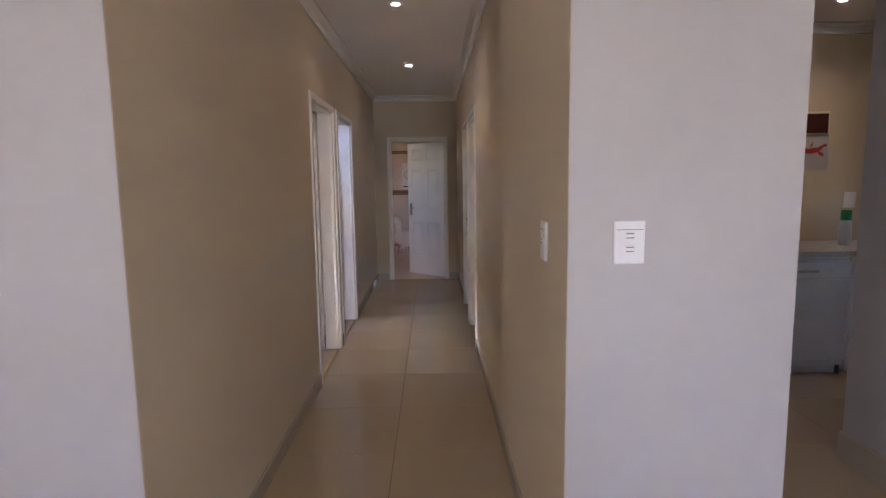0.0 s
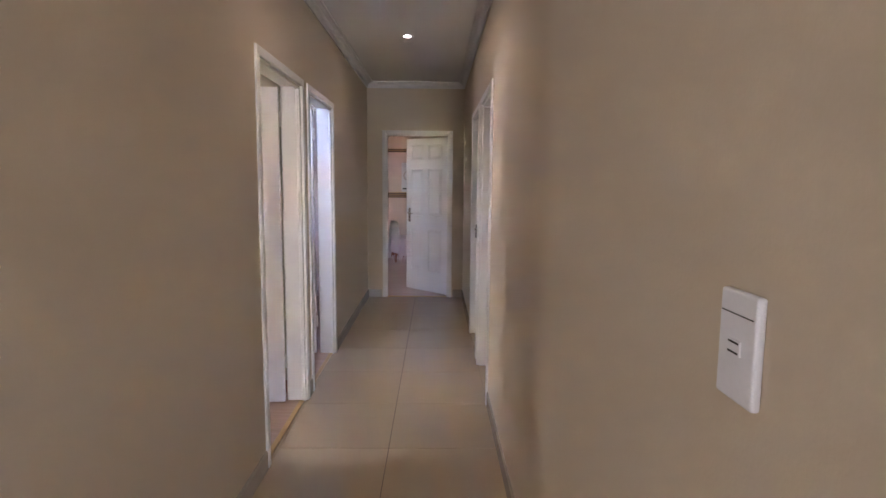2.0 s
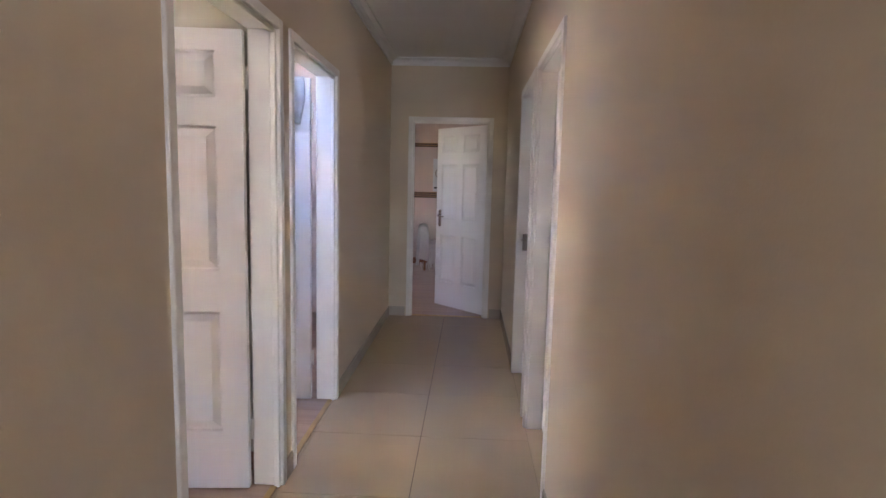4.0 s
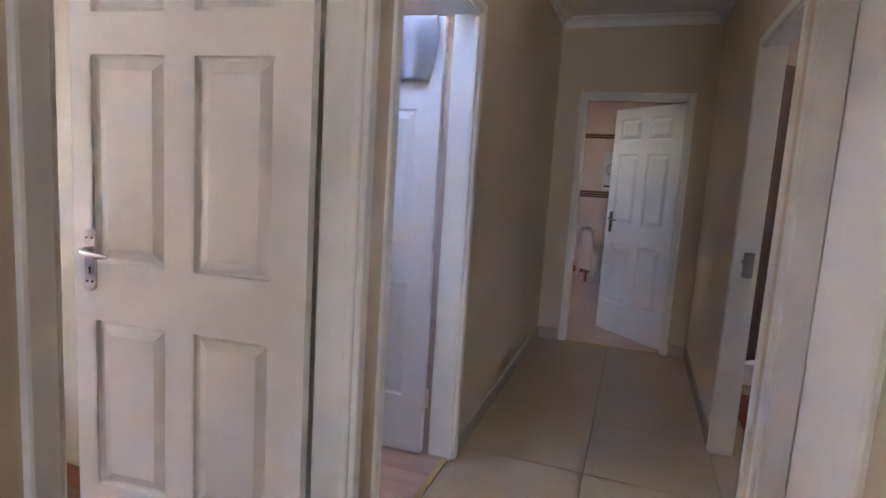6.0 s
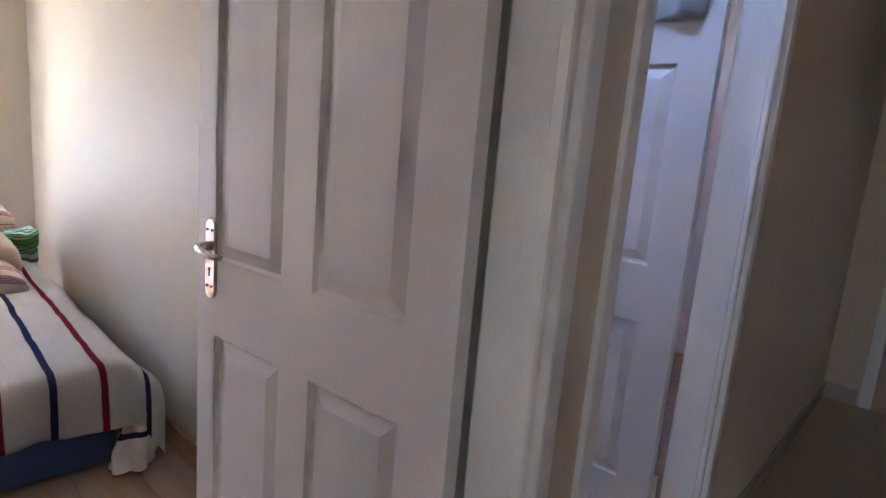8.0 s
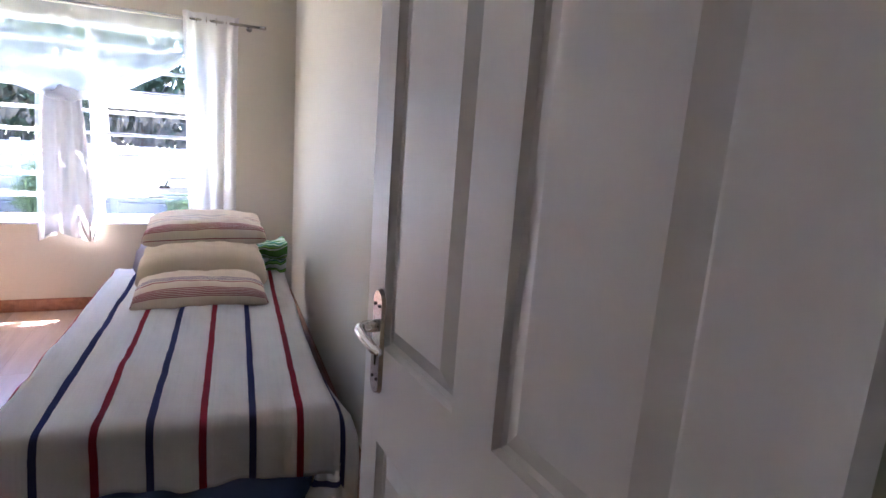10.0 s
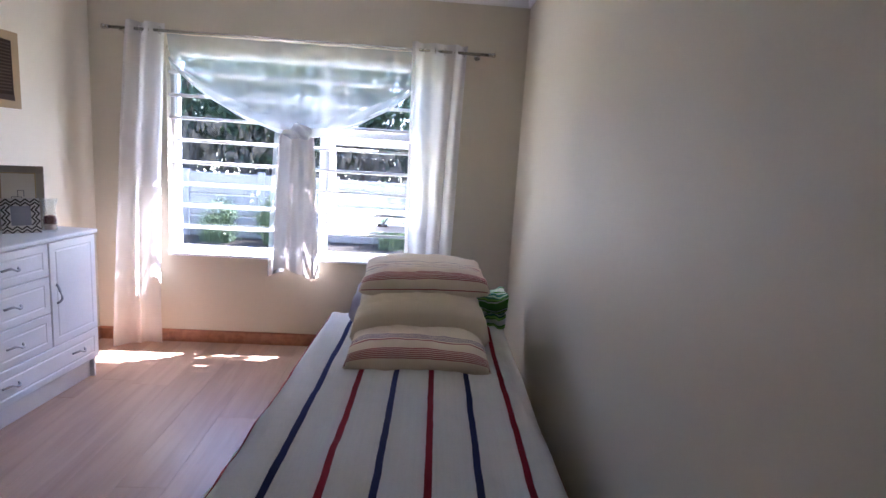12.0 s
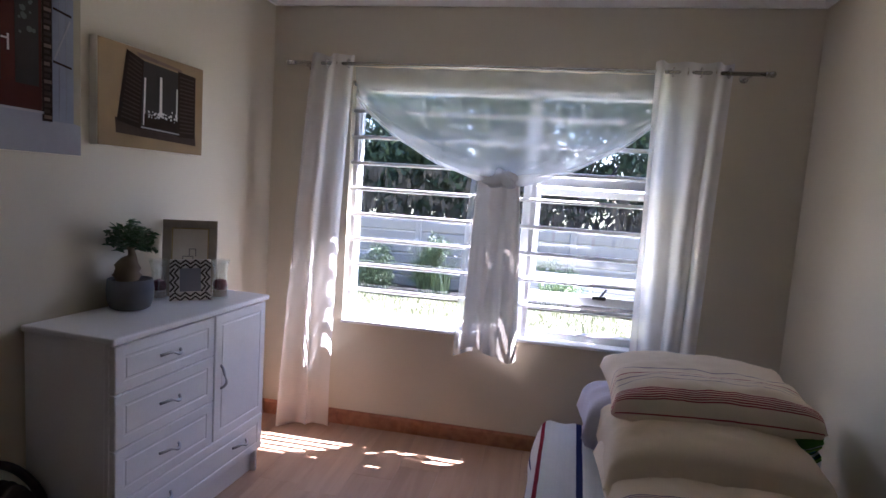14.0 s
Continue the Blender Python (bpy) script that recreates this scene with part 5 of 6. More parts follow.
for x0, x1, z1 in ((0.152, 0.226, 0.505), (0.268, 0.352, 0.520), (0.375, 0.46, 0.525)):
    flat(p1, "printed_pane", rect(x0, x1, 0.205, z1), M_GAP, 0.0382)
    dots(p1, "printed_reflection", 14, int(x0 * 1000), lambda r: (r.uniform(x0 + 0.012, x1 - 0.012), r.uniform(z1 - 0.16, z1 - 0.02)), (0.004, 0.011), M_PRINT_PANE, 0.0386, "grey reflections in a printed pane")
flat(p1, "printed_handle", rect(0.244, 0.250, 0.295, 0.342), M_PRINT_WHITE, 0.0390)
flat(p1, "printed_lever", rect(0.250, 0.268, 0.326, 0.331), M_PRINT_WHITE, 0.0390)
flat(p1, "printed_lintel", ((0.098, 0.520), (0.30, 0.552), (0.52, 0.572), (0.52, 0.602), (0.30, 0.598), (0.115, 0.550)), M_PRINT_STONE, 0.0384)
dots(p1, "printed_vine", 46, 4, lambda r: (lambda t: (0.085 + 0.17 * t, 0.520 + 0.075 * t ** 0.7 + r.gauss(0, 0.006)))(r.random()), (0.002, 0.006), M_PRINT_DARK, 0.0392, "dark printed vine")


# ---------------------------------------------------------------- switches and lights
def switch_plate(label, m, w, h, rockers):
    """A wall plate in the local xz plane that faces -y."""
    s = thing("light_switch", label, "light switch", m)
    part("plate", box(-w / 2, w / 2, -0.011, 0, -h / 2, h / 2, 0.004, 3), M_WHITE_PL, s)
    part("cover_line", box(-w * 0.42, w * 0.42, -0.0118, -0.0105, h * 0.29, h * 0.29 + 0.0012), M_GAP, s)
    for z in rockers:
        rk = part("rocker", box(-0.013, 0.013, -0.0135, -0.0108, z - 0.009, z + 0.009, 0.0012), M_WHITE_PL, s)
        part("slot", box(-0.010, 0.010, -0.0142, -0.0130, z + 0.0045, z + 0.0065), M_GAP, rk)
        part("slot", box(-0.010, 0.010, -0.0142, -0.0130, z - 0.0065, z - 0.0045), M_GAP, rk)
    return s


switch_plate("white single light switch on the corridor wall", pose(R, 2.085, 1.217, 0, 0, -90), 0.074, 0.122, (0.0,))
switch_plate("white double light switch on the off-white wall", pose(0.676, 1.80, 1.242), 0.084, 0.115, (0.018, -0.018))
switch_plate("white light switch on the far bedroom wall", pose(-0.42, 12.0, 1.31), 0.074, 0.115, (0.0,))

for lx, ly in DOWNLIGHTS:
    dl = thing("downlight", "small round recessed ceiling downlight, switched on", "ceiling light", pose(lx, ly, CEIL), group="ceiling downlights")
    part("rim", lathe([(0.034, 0.0), (0.046, 0.0), (0.046, -0.003), (0.04, -0.006), (0.033, -0.004)], 28), M_WHITE_PL, dl, smooth=True)
    part("bulb", lathe([(0.0, -0.006), (0.02, -0.0055), (0.032, -0.002), (0.032, 0.0)], 24), M_BULB, dl, "glowing frosted bulb")

# ---------------------------------------------------------------- kitchen
dw = thing("dishwasher", "white built-under dishwasher below the worktop", "dishwasher")
part("body", box(2.48, 3.075, 4.14, 4.72, 0.05, 0.845, 0.004), M_STEEL_W, dw)
part("door", box(2.485, 3.07, 4.118, 4.14, 0.10, 0.685, 0.006, 2), M_STEEL_W, dw)
cp = part("control_panel", box(2.485, 3.07, 4.112, 4.14, 0.69, 0.815, 0.008, 2), M_STEEL_W, dw)
part("grip", box(2.66, 2.84, 4.109, 4.1125, 0.735, 0.752, 0.001), M_SKIRT, cp)
part("dial", tube((2.94, 4.112, 0.745), (2.94, 4.098, 0.745), 0.02, 0.017, 18), M_STEEL_W, cp)
part("kick_plate", box(2.49, 3.065, 4.15, 4.17, 0.0, 0.095, 0.002), M_STEEL_W, dw)
for x in (2.54, 3.03):
    part("foot", tube((x, 4.132, 0), (x, 4.132, 0.06), 0.014, seg=10), M_BLACK, dw)
cu = thing("kitchen_cabinet", "white kitchen base cabinet beside the dishwasher", "cabinet")
part("body", box(1.14, 2.475, 4.14, 4.72, 0.10, 0.845, 0.003), M_MELAMINE, cu)
part("plinth", box(1.14, 2.475, 4.18, 4.20, 0.0, 0.10, 0.002), M_MELAMINE, cu)
for k in range(2):
    part("door", box(1.145 + 0.645 * k, 1.785 + 0.645 * k, 4.12, 4.139, 0.105, 0.84, 0.004), M_MELAMINE, cu)
thing("worktop", "pale kitchen worktop over the dishwasher", "worktop", bm=box(1.138, 3.10, 4.095, 4.748, 0.846, 0.885, 0.006, 2), mat=M_WORKTOP)
bt = thing("detergent_bottle", "milky plastic bottle with a green cap", "bottle", pose(3.16 - 0.02, 4.45, 0.0))
st = thing("side_cabinet", "narrow white base unit under the bottle", "cabinet")
part("body", box(3.115, 3.7, 4.17, 4.72, 0.0, 0.845, 0.004), M_MELAMINE, st)
part("top", box(3.105, 3.7, 4.13, 4.745, 0.846, 0.885, 0.005), M_WORKTOP, st)
bt.matrix_basis = pose(3.235, 4.42, 0.885) @ Matrix.Diagonal((1.25, 1.25, 1.25, 1))
part("bottle", lathe([(0.028, 0), (0.033, 0.006), (0.034, 0.09), (0.03, 0.13), (0.024, 0.155), (0.02, 0.165), (0.0, 0.166)], 20), M_BOTTLE, bt, smooth=True)
part("cap", lathe([(0.026, 0.15), (0.028, 0.152), (0.028, 0.205), (0.024, 0.212), (0.0, 0.213)], 20), M_GREENCAP, bt, "bright green screw cap")
cup = thing("cup", "small white cup on the worktop", "cup", pose(3.36, 4.38, 0.885), bm=lathe([(0.022, 0), (0.03, 0.004), (0.035, 0.05), (0.033, 0.05), (0.028, 0.008), (0.0, 0.007)], 20), mat=M_STEEL_W, smooth=True)
fr = thing("framed_picture", "small brown picture in a pale wooden frame", "picture")
part("frame", box(2.97, 3.285, 4.728, 4.75, 1.725, 1.90, 0.003), M_PAPER, fr)
part("print", box(2.985, 3.27, 4.7255, 4.7275, 1.735, 1.885), M_PRINT_RED, fr)
po = thing("poster", "white paper poster with a red lobster shape", "poster")
part("paper", box(2.98, 3.30, 4.7455, 4.7485, 1.455, 1.72), M_STEEL_W, po)
M_LOBSTER = material("red_printed_ink", (0.45, 0.04, 0.03), 0.7, vary=0.2, scale=20)
bm = bmesh.new()
for x, z, rx_, rz_, a in ((3.17, 1.60, 0.065, 0.022, 8), (3.23, 1.62, 0.03, 0.014, 35), (3.235, 1.575, 0.03, 0.013, -30), (3.265, 1.64, 0.02, 0.012, 10), (3.10, 1.60, 0.03, 0.03, 0), (3.16, 1.645, 0.02, 0.006, 60)):
    bmesh.ops.create_circle(bm, cap_ends=True, segments=14, radius=1, matrix=pose(x, 4.7445 - 0.0002 * z, z, 90, 0, 0) @ pose(0, 0, 0, 0, 0, a) @ Matrix.Diagonal((rx_, rz_, 1, 1)))
part("red_print", bm, M_LOBSTER, po, "red lobster shape")
so = thing("wall_socket", "white double socket on the kitchen wall", "socket")
part("plate", box(3.445, 3.545, 4.738, 4.75, 1.145, 1.27, 0.004, 2), M_WHITE_PL, so)
part("rocker", box(3.475, 3.515, 4.7345, 4.7385, 1.165, 1.20, 0.001), M_WHITE_PL, so)

# ---------------------------------------------------------------- dark side room
rug = thing("bath_rug", "dark red rug on the side room floor", "rug", bm=box(0.72, 1.5, 6.7, 7.5, 0.012, 0.03, 0.006, 2), mat=M_RUG)
bt_ = thing("bath_step", "pale tiled ledge in the dark side room", "ledge", bm=box(0.66, 2.5, 7.75, 8.2, 0.012, 0.16, 0.006), mat=M_FRAME)
thing("side_room_curtain", "brown side room curtain coloured dark for an unlit room", "curtain", bm=sheet(lambda u, v: Vector((0.66 + 1.5 * u, 7.70 + 0.03 * math.sin(50 * u), 2.1 - 1.9 * v)), 90, 8), mat=M_DARKROOM)

# ---------------------------------------------------------------- far bedroom
bd = thing("wall_border", "dark brown and gold border stripes on the wall", "wall border", kind="structure")
for z0, rows in ((1.955, 2), (1.115, 3)):
    for k in range(rows):
        part("stripe", box(-2.5, 2.2, 11.996, 11.9985, z0 + 0.032 * k, z0 + 0.021 + 0.032 * k), M_STRIPE, bd)
    part("stripe", box(-2.5, 2.2, 11.9988, 12.0, z0 - 0.004, z0 + 0.032 * rows), M_GOLD_STRIPE, bd)
ch = thing("chair", "low dark wooden chair under a cream throw", "chair", pose(-0.31, 11.45, 0, 0, 0, 6))
part("seat", box(-0.25, 0.25, -0.24, 0.24, 0.36, 0.41, 0.015, 2), M_SKIRT_WOOD, ch)
part("backrest", box(-0.27, -0.22, -0.24, 0.24, 0.41, 0.66, 0.015, 2), M_SKIRT_WOOD, ch)
for x in (-0.22, 0.22):
    for y in (-0.2, 0.2):
        part("leg", tube((x, y, 0), (x, y, 0.37), 0.017, 0.022, 8), M_SKIRT_WOOD, ch)


def throw_fn(u, v):
    s = u * 1.52
    if s < 0.45:
        x, z = -0.295 - 0.02 * math.sin(3 * v), 0.25 + s * 0.96
    elif s < 0.53:
        t = (s - 0.45) / 0.08
        x, z = -0.295 + 0.11 * t, 0.682 + 0.02 * math.sin(math.pi * t)
    elif s < 0.76:
        t = (s - 0.53) / 0.23
        x, z = -0.185 + 0.03 * t, 0.682 - 0.25 * t
    elif s < 1.16:
        t = (s - 0.76) / 0.40
        x, z = -0.155 + 0.43 * t, 0.432
    else:
        t = (s - 1.16) / 0.36
        x, z = 0.275 + 0.02 * t, 0.432 - 0.29 * t
    w = v - 0.2
    y = -0.34 + 0.66 * min(max(w, 0), 0.6) / 0.6
    hang = max(0, -w, w - 0.6) * (2.5 if s < 0.6 else 2.5 - 0.95 * min(1, (s - 0.6) / 0.2))
    x -= 0.16 * max(0, hang - 0.1) * (s < 0.53)
    return Vector((x + 0.012 * math.sin(20 * v), y + 0.02 * math.sin(9 * s) + 0.02 * math.sin(25 * s) * hang / 0.25, max(0.10, z - hang) + 0.008 * fbm(s, v, 0, 5)))


bm = sheet(throw_fn, 50, 30)
bmesh.ops.solidify(bm, geom=bm.faces[:], thickness=0.012)
tw = thing("throw", "cream fringed throw draped over the chair", "throw", pose(-0.31, 11.45, 0, 0, 0, 6))
part("cloth", bm, M_THROW, tw, smooth=True)
bm = bmesh.new()
rnd = random.Random(3)
for k in range(46):
    s = rnd.uniform(-0.3, 0.28)
    add_tube(bm, (s, -0.345, 0.15), (s + rnd.uniform(-0.01, 0.01), -0.350 + rnd.uniform(-0.012, 0.004), 0.15 - rnd.uniform(0.06, 0.12)), 0.005, 0.003, 5)
for k in range(30):
    s = rnd.uniform(-0.28, 0.28)
    add_tube(bm, (-0.30, s, 0.262), (-0.305, s, 0.17 + rnd.uniform(-0.02, 0.02)), 0.005, 0.003, 5)
tagged(part("fringe", bm, M_THROW, tw), kind="stuff")
wu = thing("wall_unit", "white wall-mounted unit with a round dial above the chair", "wall unit")
part("case", box(-0.45, -0.02, 11.90, 11.992, 1.22, 1.76, 0.012, 2), M_STEEL_W, wu)
part("dial", tube((-0.33, 11.90, 1.52), (-0.33, 11.885, 1.52), 0.085, 0.078, 24), M_SKIRT, wu, "round grey dial")
part("dial_face", tube((-0.33, 11.885, 1.52), (-0.33, 11.88, 1.52), 0.068, 0.066, 24), M_STEEL_W, wu)
part("slot", box(-0.43, -0.04, 11.8975, 11.8995, 1.27, 1.295), M_GAP, wu, "dark slot")

# ---------------------------------------------------------------- garden
GZ = -0.35
thing("ground", "dry green lawn around the house", "lawn", kind="structure", bm=box(-600, 600, -600, 600, GZ - 0.5, GZ), mat=M_GRASS)
FXX = -11.3
fence = thing("garden_wall", "pale grey precast concrete slab wall behind the lawn", "garden wall")
slab = mesh_of(box(-0.03, 0.03, 0.0, 1.30, 0.0, 0.186, 0.02), "slab", M_FENCE)
post = mesh_of(box(-0.055, 0.055, -0.06, 0.06, 0, 1.20, 0.01), "post", M_FENCE)
for k in range(-7, 9):
    y = 1.87 + 1.30 * k
    part("post", post, None, fence, m=pose(FXX, y, GZ))
    for j in range(6):
        part("slab", slab, None, fence, m=pose(FXX, y, GZ + 0.02 + 0.19 * j))


def leaf_cloud(n, centre, radius, size, seed, droop=0.0, shell=0.35):
    """Points, quads of many small leaves in an uneven crown."""
    r = np.random.RandomState(seed)
    d = r.normal(size=(n, 3))
    d /= np.linalg.norm(d, axis=1)[:, None]
    rad = (1 - shell * r.rand(n)) * (0.72 + 0.42 * np.array([noise.noise(Vector(v * 2.1 + seed)) + 0.5 for v in d]))
    c = np.array(centre) + d * rad[:, None] * np.array(radius)
    a = r.normal(size=(n, 3))
    a[:, 2] -= droop
    a /= np.linalg.norm(a, axis=1)[:, None]
    b = np.cross(a, r.normal(size=(n, 3)))
    b /= np.linalg.norm(b, axis=1)[:, None]
    s = size * (0.6 + 0.8 * r.rand(n))[:, None]
    return np.stack([c - a * s, c + b * s * 0.35, c + a * s, c - b * s * 0.35], axis=1).reshape(-1, 3)


def quads(name, verts, mat):
    me = bpy.data.meshes.new(name)
    n = len(verts) // 4
    me.from_pydata(verts.tolist(), [], np.arange(4 * n).reshape(n, 4).tolist())
    me.materials.append(mat)
    return me


TREES = [(-13.3, -3.2, 3.8, 2.0), (-13.9, -0.4, 4.3, 2.2), (-13.1, 2.2, 3.9, 1.9), (-13.7, 4.6, 4.4, 2.2), (-13.2, 7.3, 3.9, 2.0), (-14.2, 10.0, 4.1, 2.3)]
for k, (x, y, h, r) in enumerate(TREES):
    tr = thing("tree", "dense dark green tree with hanging leaves behind the wall", "tree", pose(x, y, GZ), group="trees behind the garden wall")
    part("trunk", sweep([(0, 0, 0), (0.05, 0.03, 0.8), (-0.03, 0.08, 1.6), (0.05, 0.0, h * 0.75)], [0.16, 0.13, 0.10, 0.05], 10), M_TRUNK, tr)
    for j in range(4):
        a = j * 1.7 + k
        part("limb", tube((0, 0.05, 1.1 + 0.2 * j), (r * 0.6 * math.cos(a), r * 0.6 * math.sin(a), 1.7 + 0.35 * j), 0.06, 0.02, 7), M_TRUNK, tr)
    clouds = [leaf_cloud(9000, (0, 0, h * 0.62), (r * 0.85, r * 1.0, h * 0.52), 0.085, 11 + k, 0.8, 0.6)]
    for j in range(5):
        a = j * 1.26 + k
        clouds.append(leaf_cloud(1300, (0.6 * r * math.cos(a), 0.75 * r * math.sin(a), h * (0.42 + 0.1 * j)), (0.7, 0.8, 0.65), 0.075, 40 + 7 * k + j, 0.8, 0.7))
    part("crown", quads("crown", np.concatenate(clouds), M_HEDGE), None, tr)
    rr = np.random.RandomState(70 + k)
    n = 500
    c = np.stack([rr.uniform(0.3, 0.9, n) * r * 0.9, rr.uniform(-1.1, 1.1, n) * r, rr.uniform(1.1, 2.1, n)], axis=1)
    s = rr.uniform(0.05, 0.14, n)[:, None]
    up, side = np.array([[0, 0, 1.0]]), np.stack([rr.normal(size=n) * 0.1, rr.normal(size=n) * 0.3 + 0.3, np.zeros(n)], axis=1) * 0.10
    part("dead_leaves", quads("dead_leaves", np.stack([c - up * s, c + side, c + up * s, c - side], axis=1).reshape(-1, 3), M_DEAD), None, tr, "brown hanging dead leaves")


def clump(label, x, y, n, h, seed, flowers, bushy=0.0):
    p = thing("flower_clump", label, "plant", pose(x, y, GZ), group="flowering plants along the garden wall")
    r = random.Random(seed)
    vs, fs = [], []
    for k in range(n):
        a, out, hh = r.uniform(0, 6.28), r.uniform(0.1, 0.42), h * r.uniform(0.5, 1.0)
        w = r.uniform(0.010, 0.018)
        d, s = Vector((math.cos(a), math.sin(a), 0)), Vector((-math.sin(a), math.cos(a), 0))
        o = Vector((r.uniform(-0.15, 0.15), r.uniform(-0.25, 0.25), 0))
        i = len(vs)
        for t in (0, 0.4, 0.75, 1.0):
            c = o + d * out * t * t + Vector((0, 0, hh * (t - 0.35 * t ** 3)))
            ww = w * (1 - t * 0.9)
            vs += [tuple(c - s * ww), tuple(c + s * ww)]
        for t in range(3):
            fs.append((i + 2 * t, i + 2 * t + 1, i + 2 * t + 3, i + 2 * t + 2))
    me = bpy.data.meshes.new("leaves")
    me.from_pydata(vs, [], fs)
    me.materials.append(M_SHRUB)
    part("leaves", me, None, p)
    if bushy:
        tufts = [leaf_cloud(int(900 * bushy), (r.uniform(-0.12, 0.12), r.uniform(-0.2, 0.2), h * (0.25 + 0.17 * k)), (0.24, 0.26, 0.2), 0.03, seed * 9 + k, 0.2, 0.9) for k in range(4)]
        part("foliage", quads("foliage", np.concatenate(tufts), M_SHRUB), None, p, "small grey-green leaves")
    for k in range(flowers):
        q = Vector((r.uniform(-0.25, 0.25), r.uniform(-0.4, 0.4), h * r.uniform(0.6, 0.9)))
        st_ = part("stem", tube((q.x * 0.5, q.y * 0.5, 0), q, 0.005, 0.003, 5), M_SHRUB, p)
        part("flower_head", quads("flower_head", leaf_cloud(26, tuple(q), (0.03, 0.03, 0.025), 0.013, seed + k), M_FLOWER), None, st_, "white flower head")
    return p


clump("strap-leaved plant with white flowers by the garden wall", -10.75, 1.28, 150, 0.82, 1, 7, 0.7)
clump("leafy shrub with white flowers by the garden wall", -10.7, 2.30, 120, 1.08, 2, 12, 1.0)
clump("strap-leaved plant by the garden wall", -10.8, 4.25, 130, 0.8, 3, 5, 0.6)
clump("strap-leaved plant with white flowers by the garden wall", -10.8, 0.2, 130, 0.9, 4, 5)
clump("strap-leaved plant by the garden wall", -10.8, 6.0, 130, 0.85, 5, 5)
thing("flower_bed", "dark soil strip along the garden wall", "flower bed", kind="structure", bm=box(FXX + 0.06, FXX + 0.95, -7, 12, GZ + 0.004, GZ + 0.03, 0.01), mat=M_SOIL)
rr = np.random.RandomState(8)
n = 14000
c = np.stack([rr.uniform(-10.3, -5.3, n), rr.uniform(-1.0, 7.0, n), np.full(n, GZ)], axis=1)
a = rr.uniform(0, 6.28, n)
s = np.stack([np.cos(a), np.sin(a), np.zeros(n)], axis=1) * 0.008
tip = c + np.stack([rr.normal(size=n) * 0.02, rr.normal(size=n) * 0.02, rr.uniform(0.03, 0.07, n)], axis=1)
g_ob = tagged(new("grass", quads("grass", np.stack([c - s, c + s, tip + s * 0.3, tip - s * 0.3], axis=1).reshape(-1, 3), M_BLADE)), "short dry green grass on the lawn", "grass", kind="stuff")

# ---------------------------------------------------------------- floors and their pieces
thing("floor_tiled", "polished cream floor tiles with dark joints", "floor", kind="structure", bm=box(-4.1, 4.7, -3.6, 8.24, -0.12, -0.004), mat=M_GROUT)
floor_t = bpy.data.objects["floor_tiled"]
GX, GY, S = -0.06, 4.298, 0.598
J = 0.0016


def tile_mesh(w, h):
    bm = bmesh.new()
    e = 0.0016
    v0 = [bm.verts.new(p) for p in ((0, 0, -0.006), (w, 0, -0.006), (w, h, -0.006), (0, h, -0.006))]
    v1 = [bm.verts.new(p) for p in ((0, 0, -e), (w, 0, -e), (w, h, -e), (0, h, -e))]
    v2 = [bm.verts.new(p) for p in ((e, e, 0), (w - e, e, 0), (w - e, h - e, 0), (e, h - e, 0))]
    for a, b in ((v0, v1), (v1, v2)):
        for k in range(4):
            bm.faces.new((a[k], a[(k + 1) % 4], b[(k + 1) % 4], b[k]))
    bm.faces.new(v2)
    return mesh_of(bm, "tile", M_TILE)


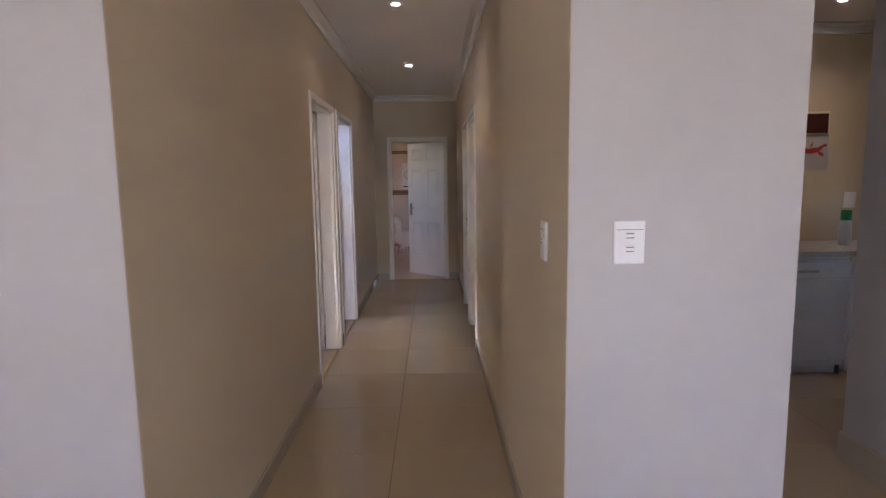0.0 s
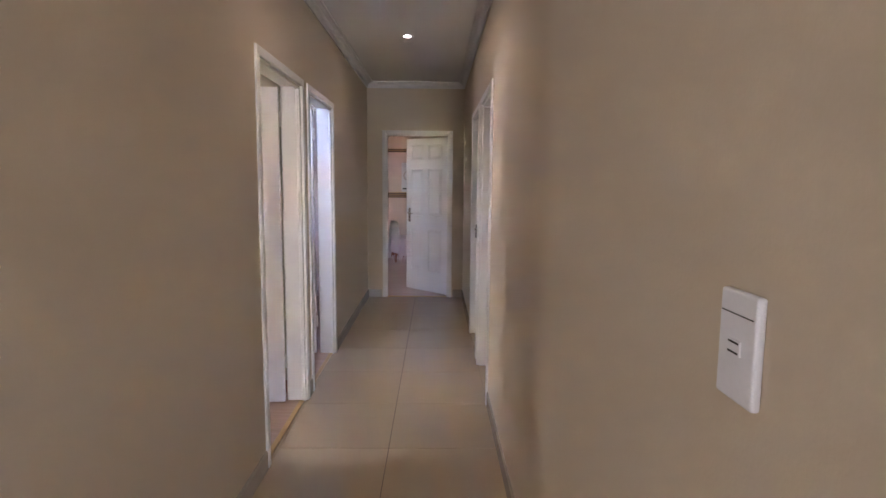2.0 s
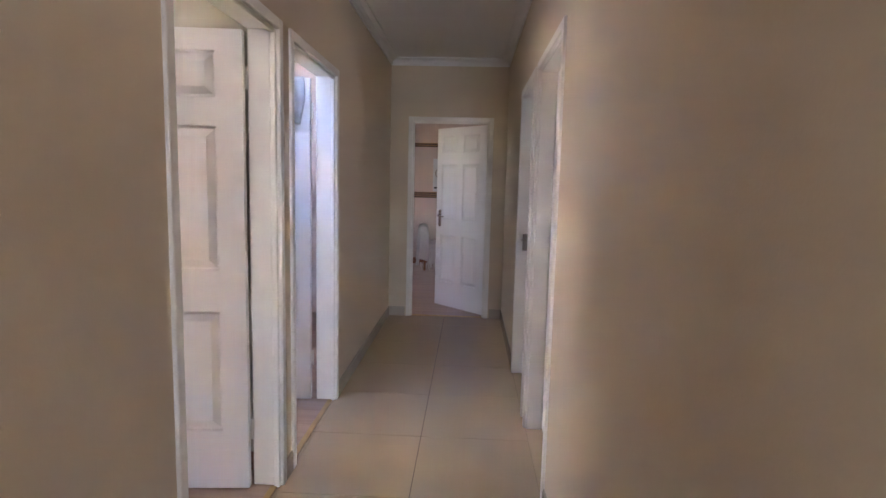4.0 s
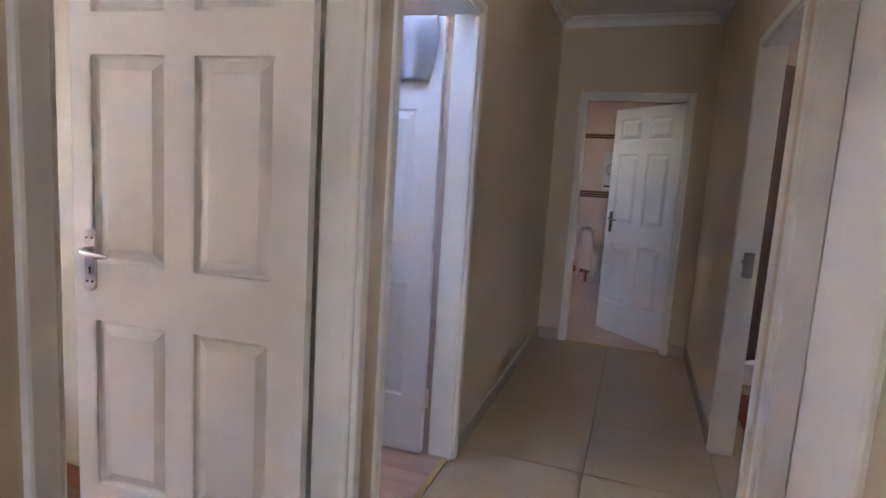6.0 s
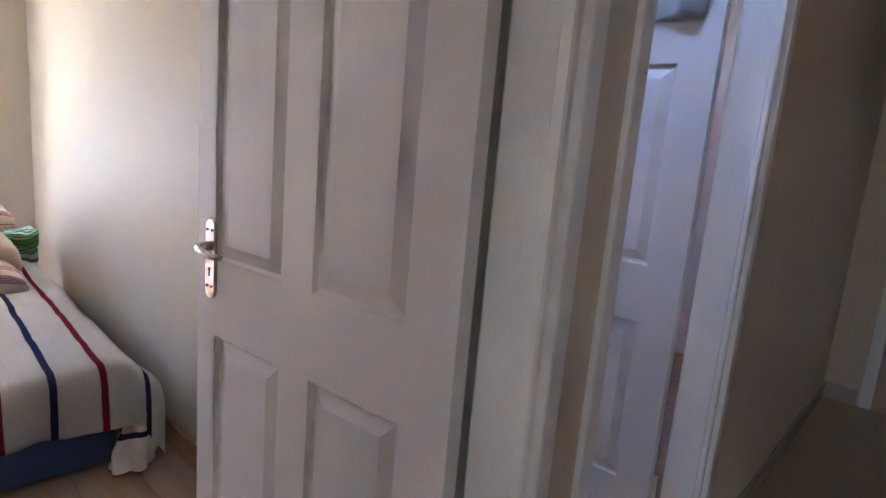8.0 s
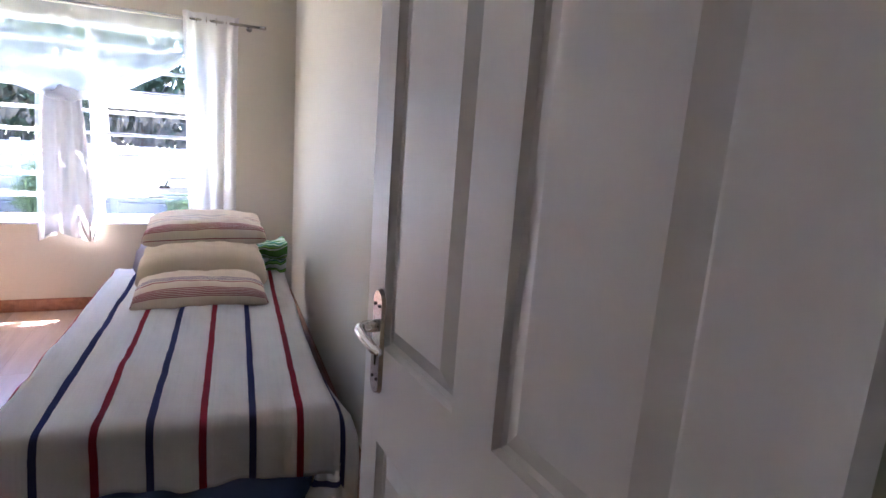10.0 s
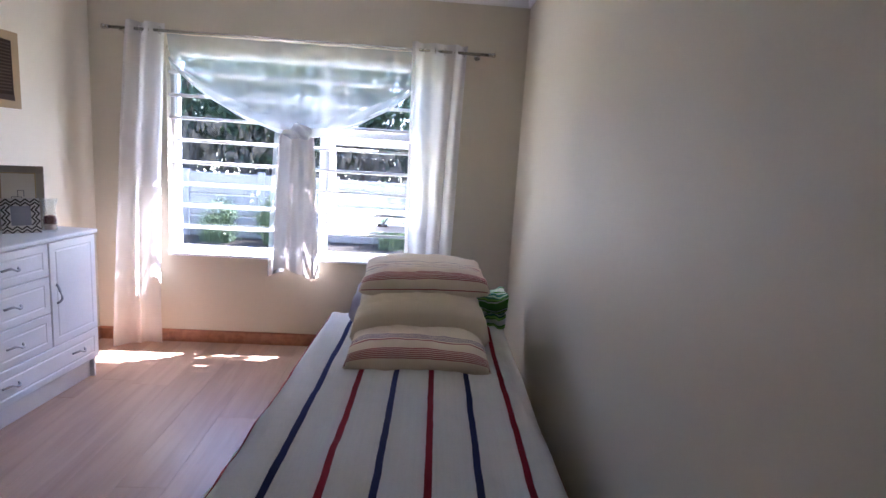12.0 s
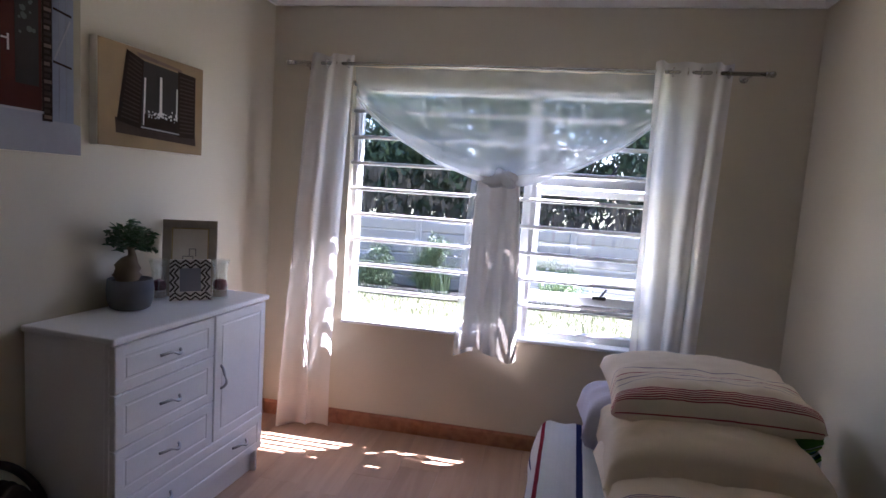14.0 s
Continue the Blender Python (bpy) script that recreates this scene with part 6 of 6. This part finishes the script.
cache = {}
REGIONS = [(L, R, 1.9, END + 0.02), (L - 0.015, L, D1[0], D1[1]), (L - 0.015, L, D2[0], D2[1]), (-4.0, 2.19, -3.5, 1.9), (1.135, 4.6, 1.9, 4.75)]
for rx0, rx1, ry0, ry1 in REGIONS:
    i0, i1 = math.floor((rx0 - GX) / S), math.ceil((rx1 - GX) / S)
    j0, j1 = math.floor((ry0 - GY) / S), math.ceil((ry1 - GY) / S)
    for i in range(i0, i1):
        for j in range(j0, j1):
            x0, x1 = max(rx0, GX + S * i + J), min(rx1, GX + S * (i + 1) - J)
            y0, y1 = max(ry0, GY + S * j + J), min(ry1, GY + S * (j + 1) - J)
            if x1 - x0 < 0.008 or y1 - y0 < 0.008:
                continue
            key = (round(x1 - x0, 3), round(y1 - y0, 3))
            if key not in cache:
                cache[key] = tile_mesh(x1 - x0, y1 - y0)
            part("tile", cache[key], None, floor_t, m=pose(x0, y0, 0))


def laminate(name, label, x0, x1, y0, y1, seed):
    f = thing(name, label, "floor", kind="structure", bm=box(x0, x1, y0, y1, -0.12, -0.004), mat=M_LAM_GAP)
    w, ln, r = 0.193, 1.285, random.Random(seed)
    y, meshes = y0, {}
    while y < y1 - 0.01:
        h = min(w, y1 - y)
        x = x0 - r.uniform(0.1, 1.1)
        while x < x1 - 0.01:
            a, b = max(x, x0), min(x + ln, x1)
            if b - a > 0.02:
                key = (round(b - a, 3), round(h, 3))
                if key not in meshes:
                    bm = bmesh.new()
                    e, gp = 0.0012, 0.0004
                    lo = [bm.verts.new(p) for p in ((gp, gp, -0.006), (b - a - gp, gp, -0.006), (b - a - gp, h - gp, -0.006), (gp, h - gp, -0.006))]
                    md = [bm.verts.new((v.co.x, v.co.y, -e * 0.6)) for v in lo]
                    hi = [bm.verts.new(p) for p in ((gp + e, gp + e, 0), (b - a - gp - e, gp + e, 0), (b - a - gp - e, h - gp - e, 0), (gp + e, h - gp - e, 0))]
                    for p, q in ((lo, md), (md, hi)):
                        for k in range(4):
                            bm.faces.new((p[k], p[(k + 1) % 4], q[(k + 1) % 4], q[k]))
                    bm.faces.new(hi)
                    meshes[key] = mesh_of(bm, "plank", M_LAM)
                part("plank", meshes[key], None, f, m=pose(a, y, 0))
            x += ln
        y += w
    return f


laminate("floor_bedroom", "orange-brown wood laminate bedroom floor", WX - 0.02, L - 0.02, 2.05, 5.2, 1)
laminate("floor_room_two", "orange-brown wood laminate floor", -3.4, L - 0.02, 5.2, END, 2)
laminate("floor_far_room", "orange-brown wood laminate floor of the far bedroom", -2.5, 2.2, END + 0.025, 12.0, 3)
thing("floor_side_rooms", "dark tiled side room floor", "floor", kind="structure", bm=box(R + T - 0.13, 2.5, 4.88, END, -0.12, 0.002), mat=M_TILE)
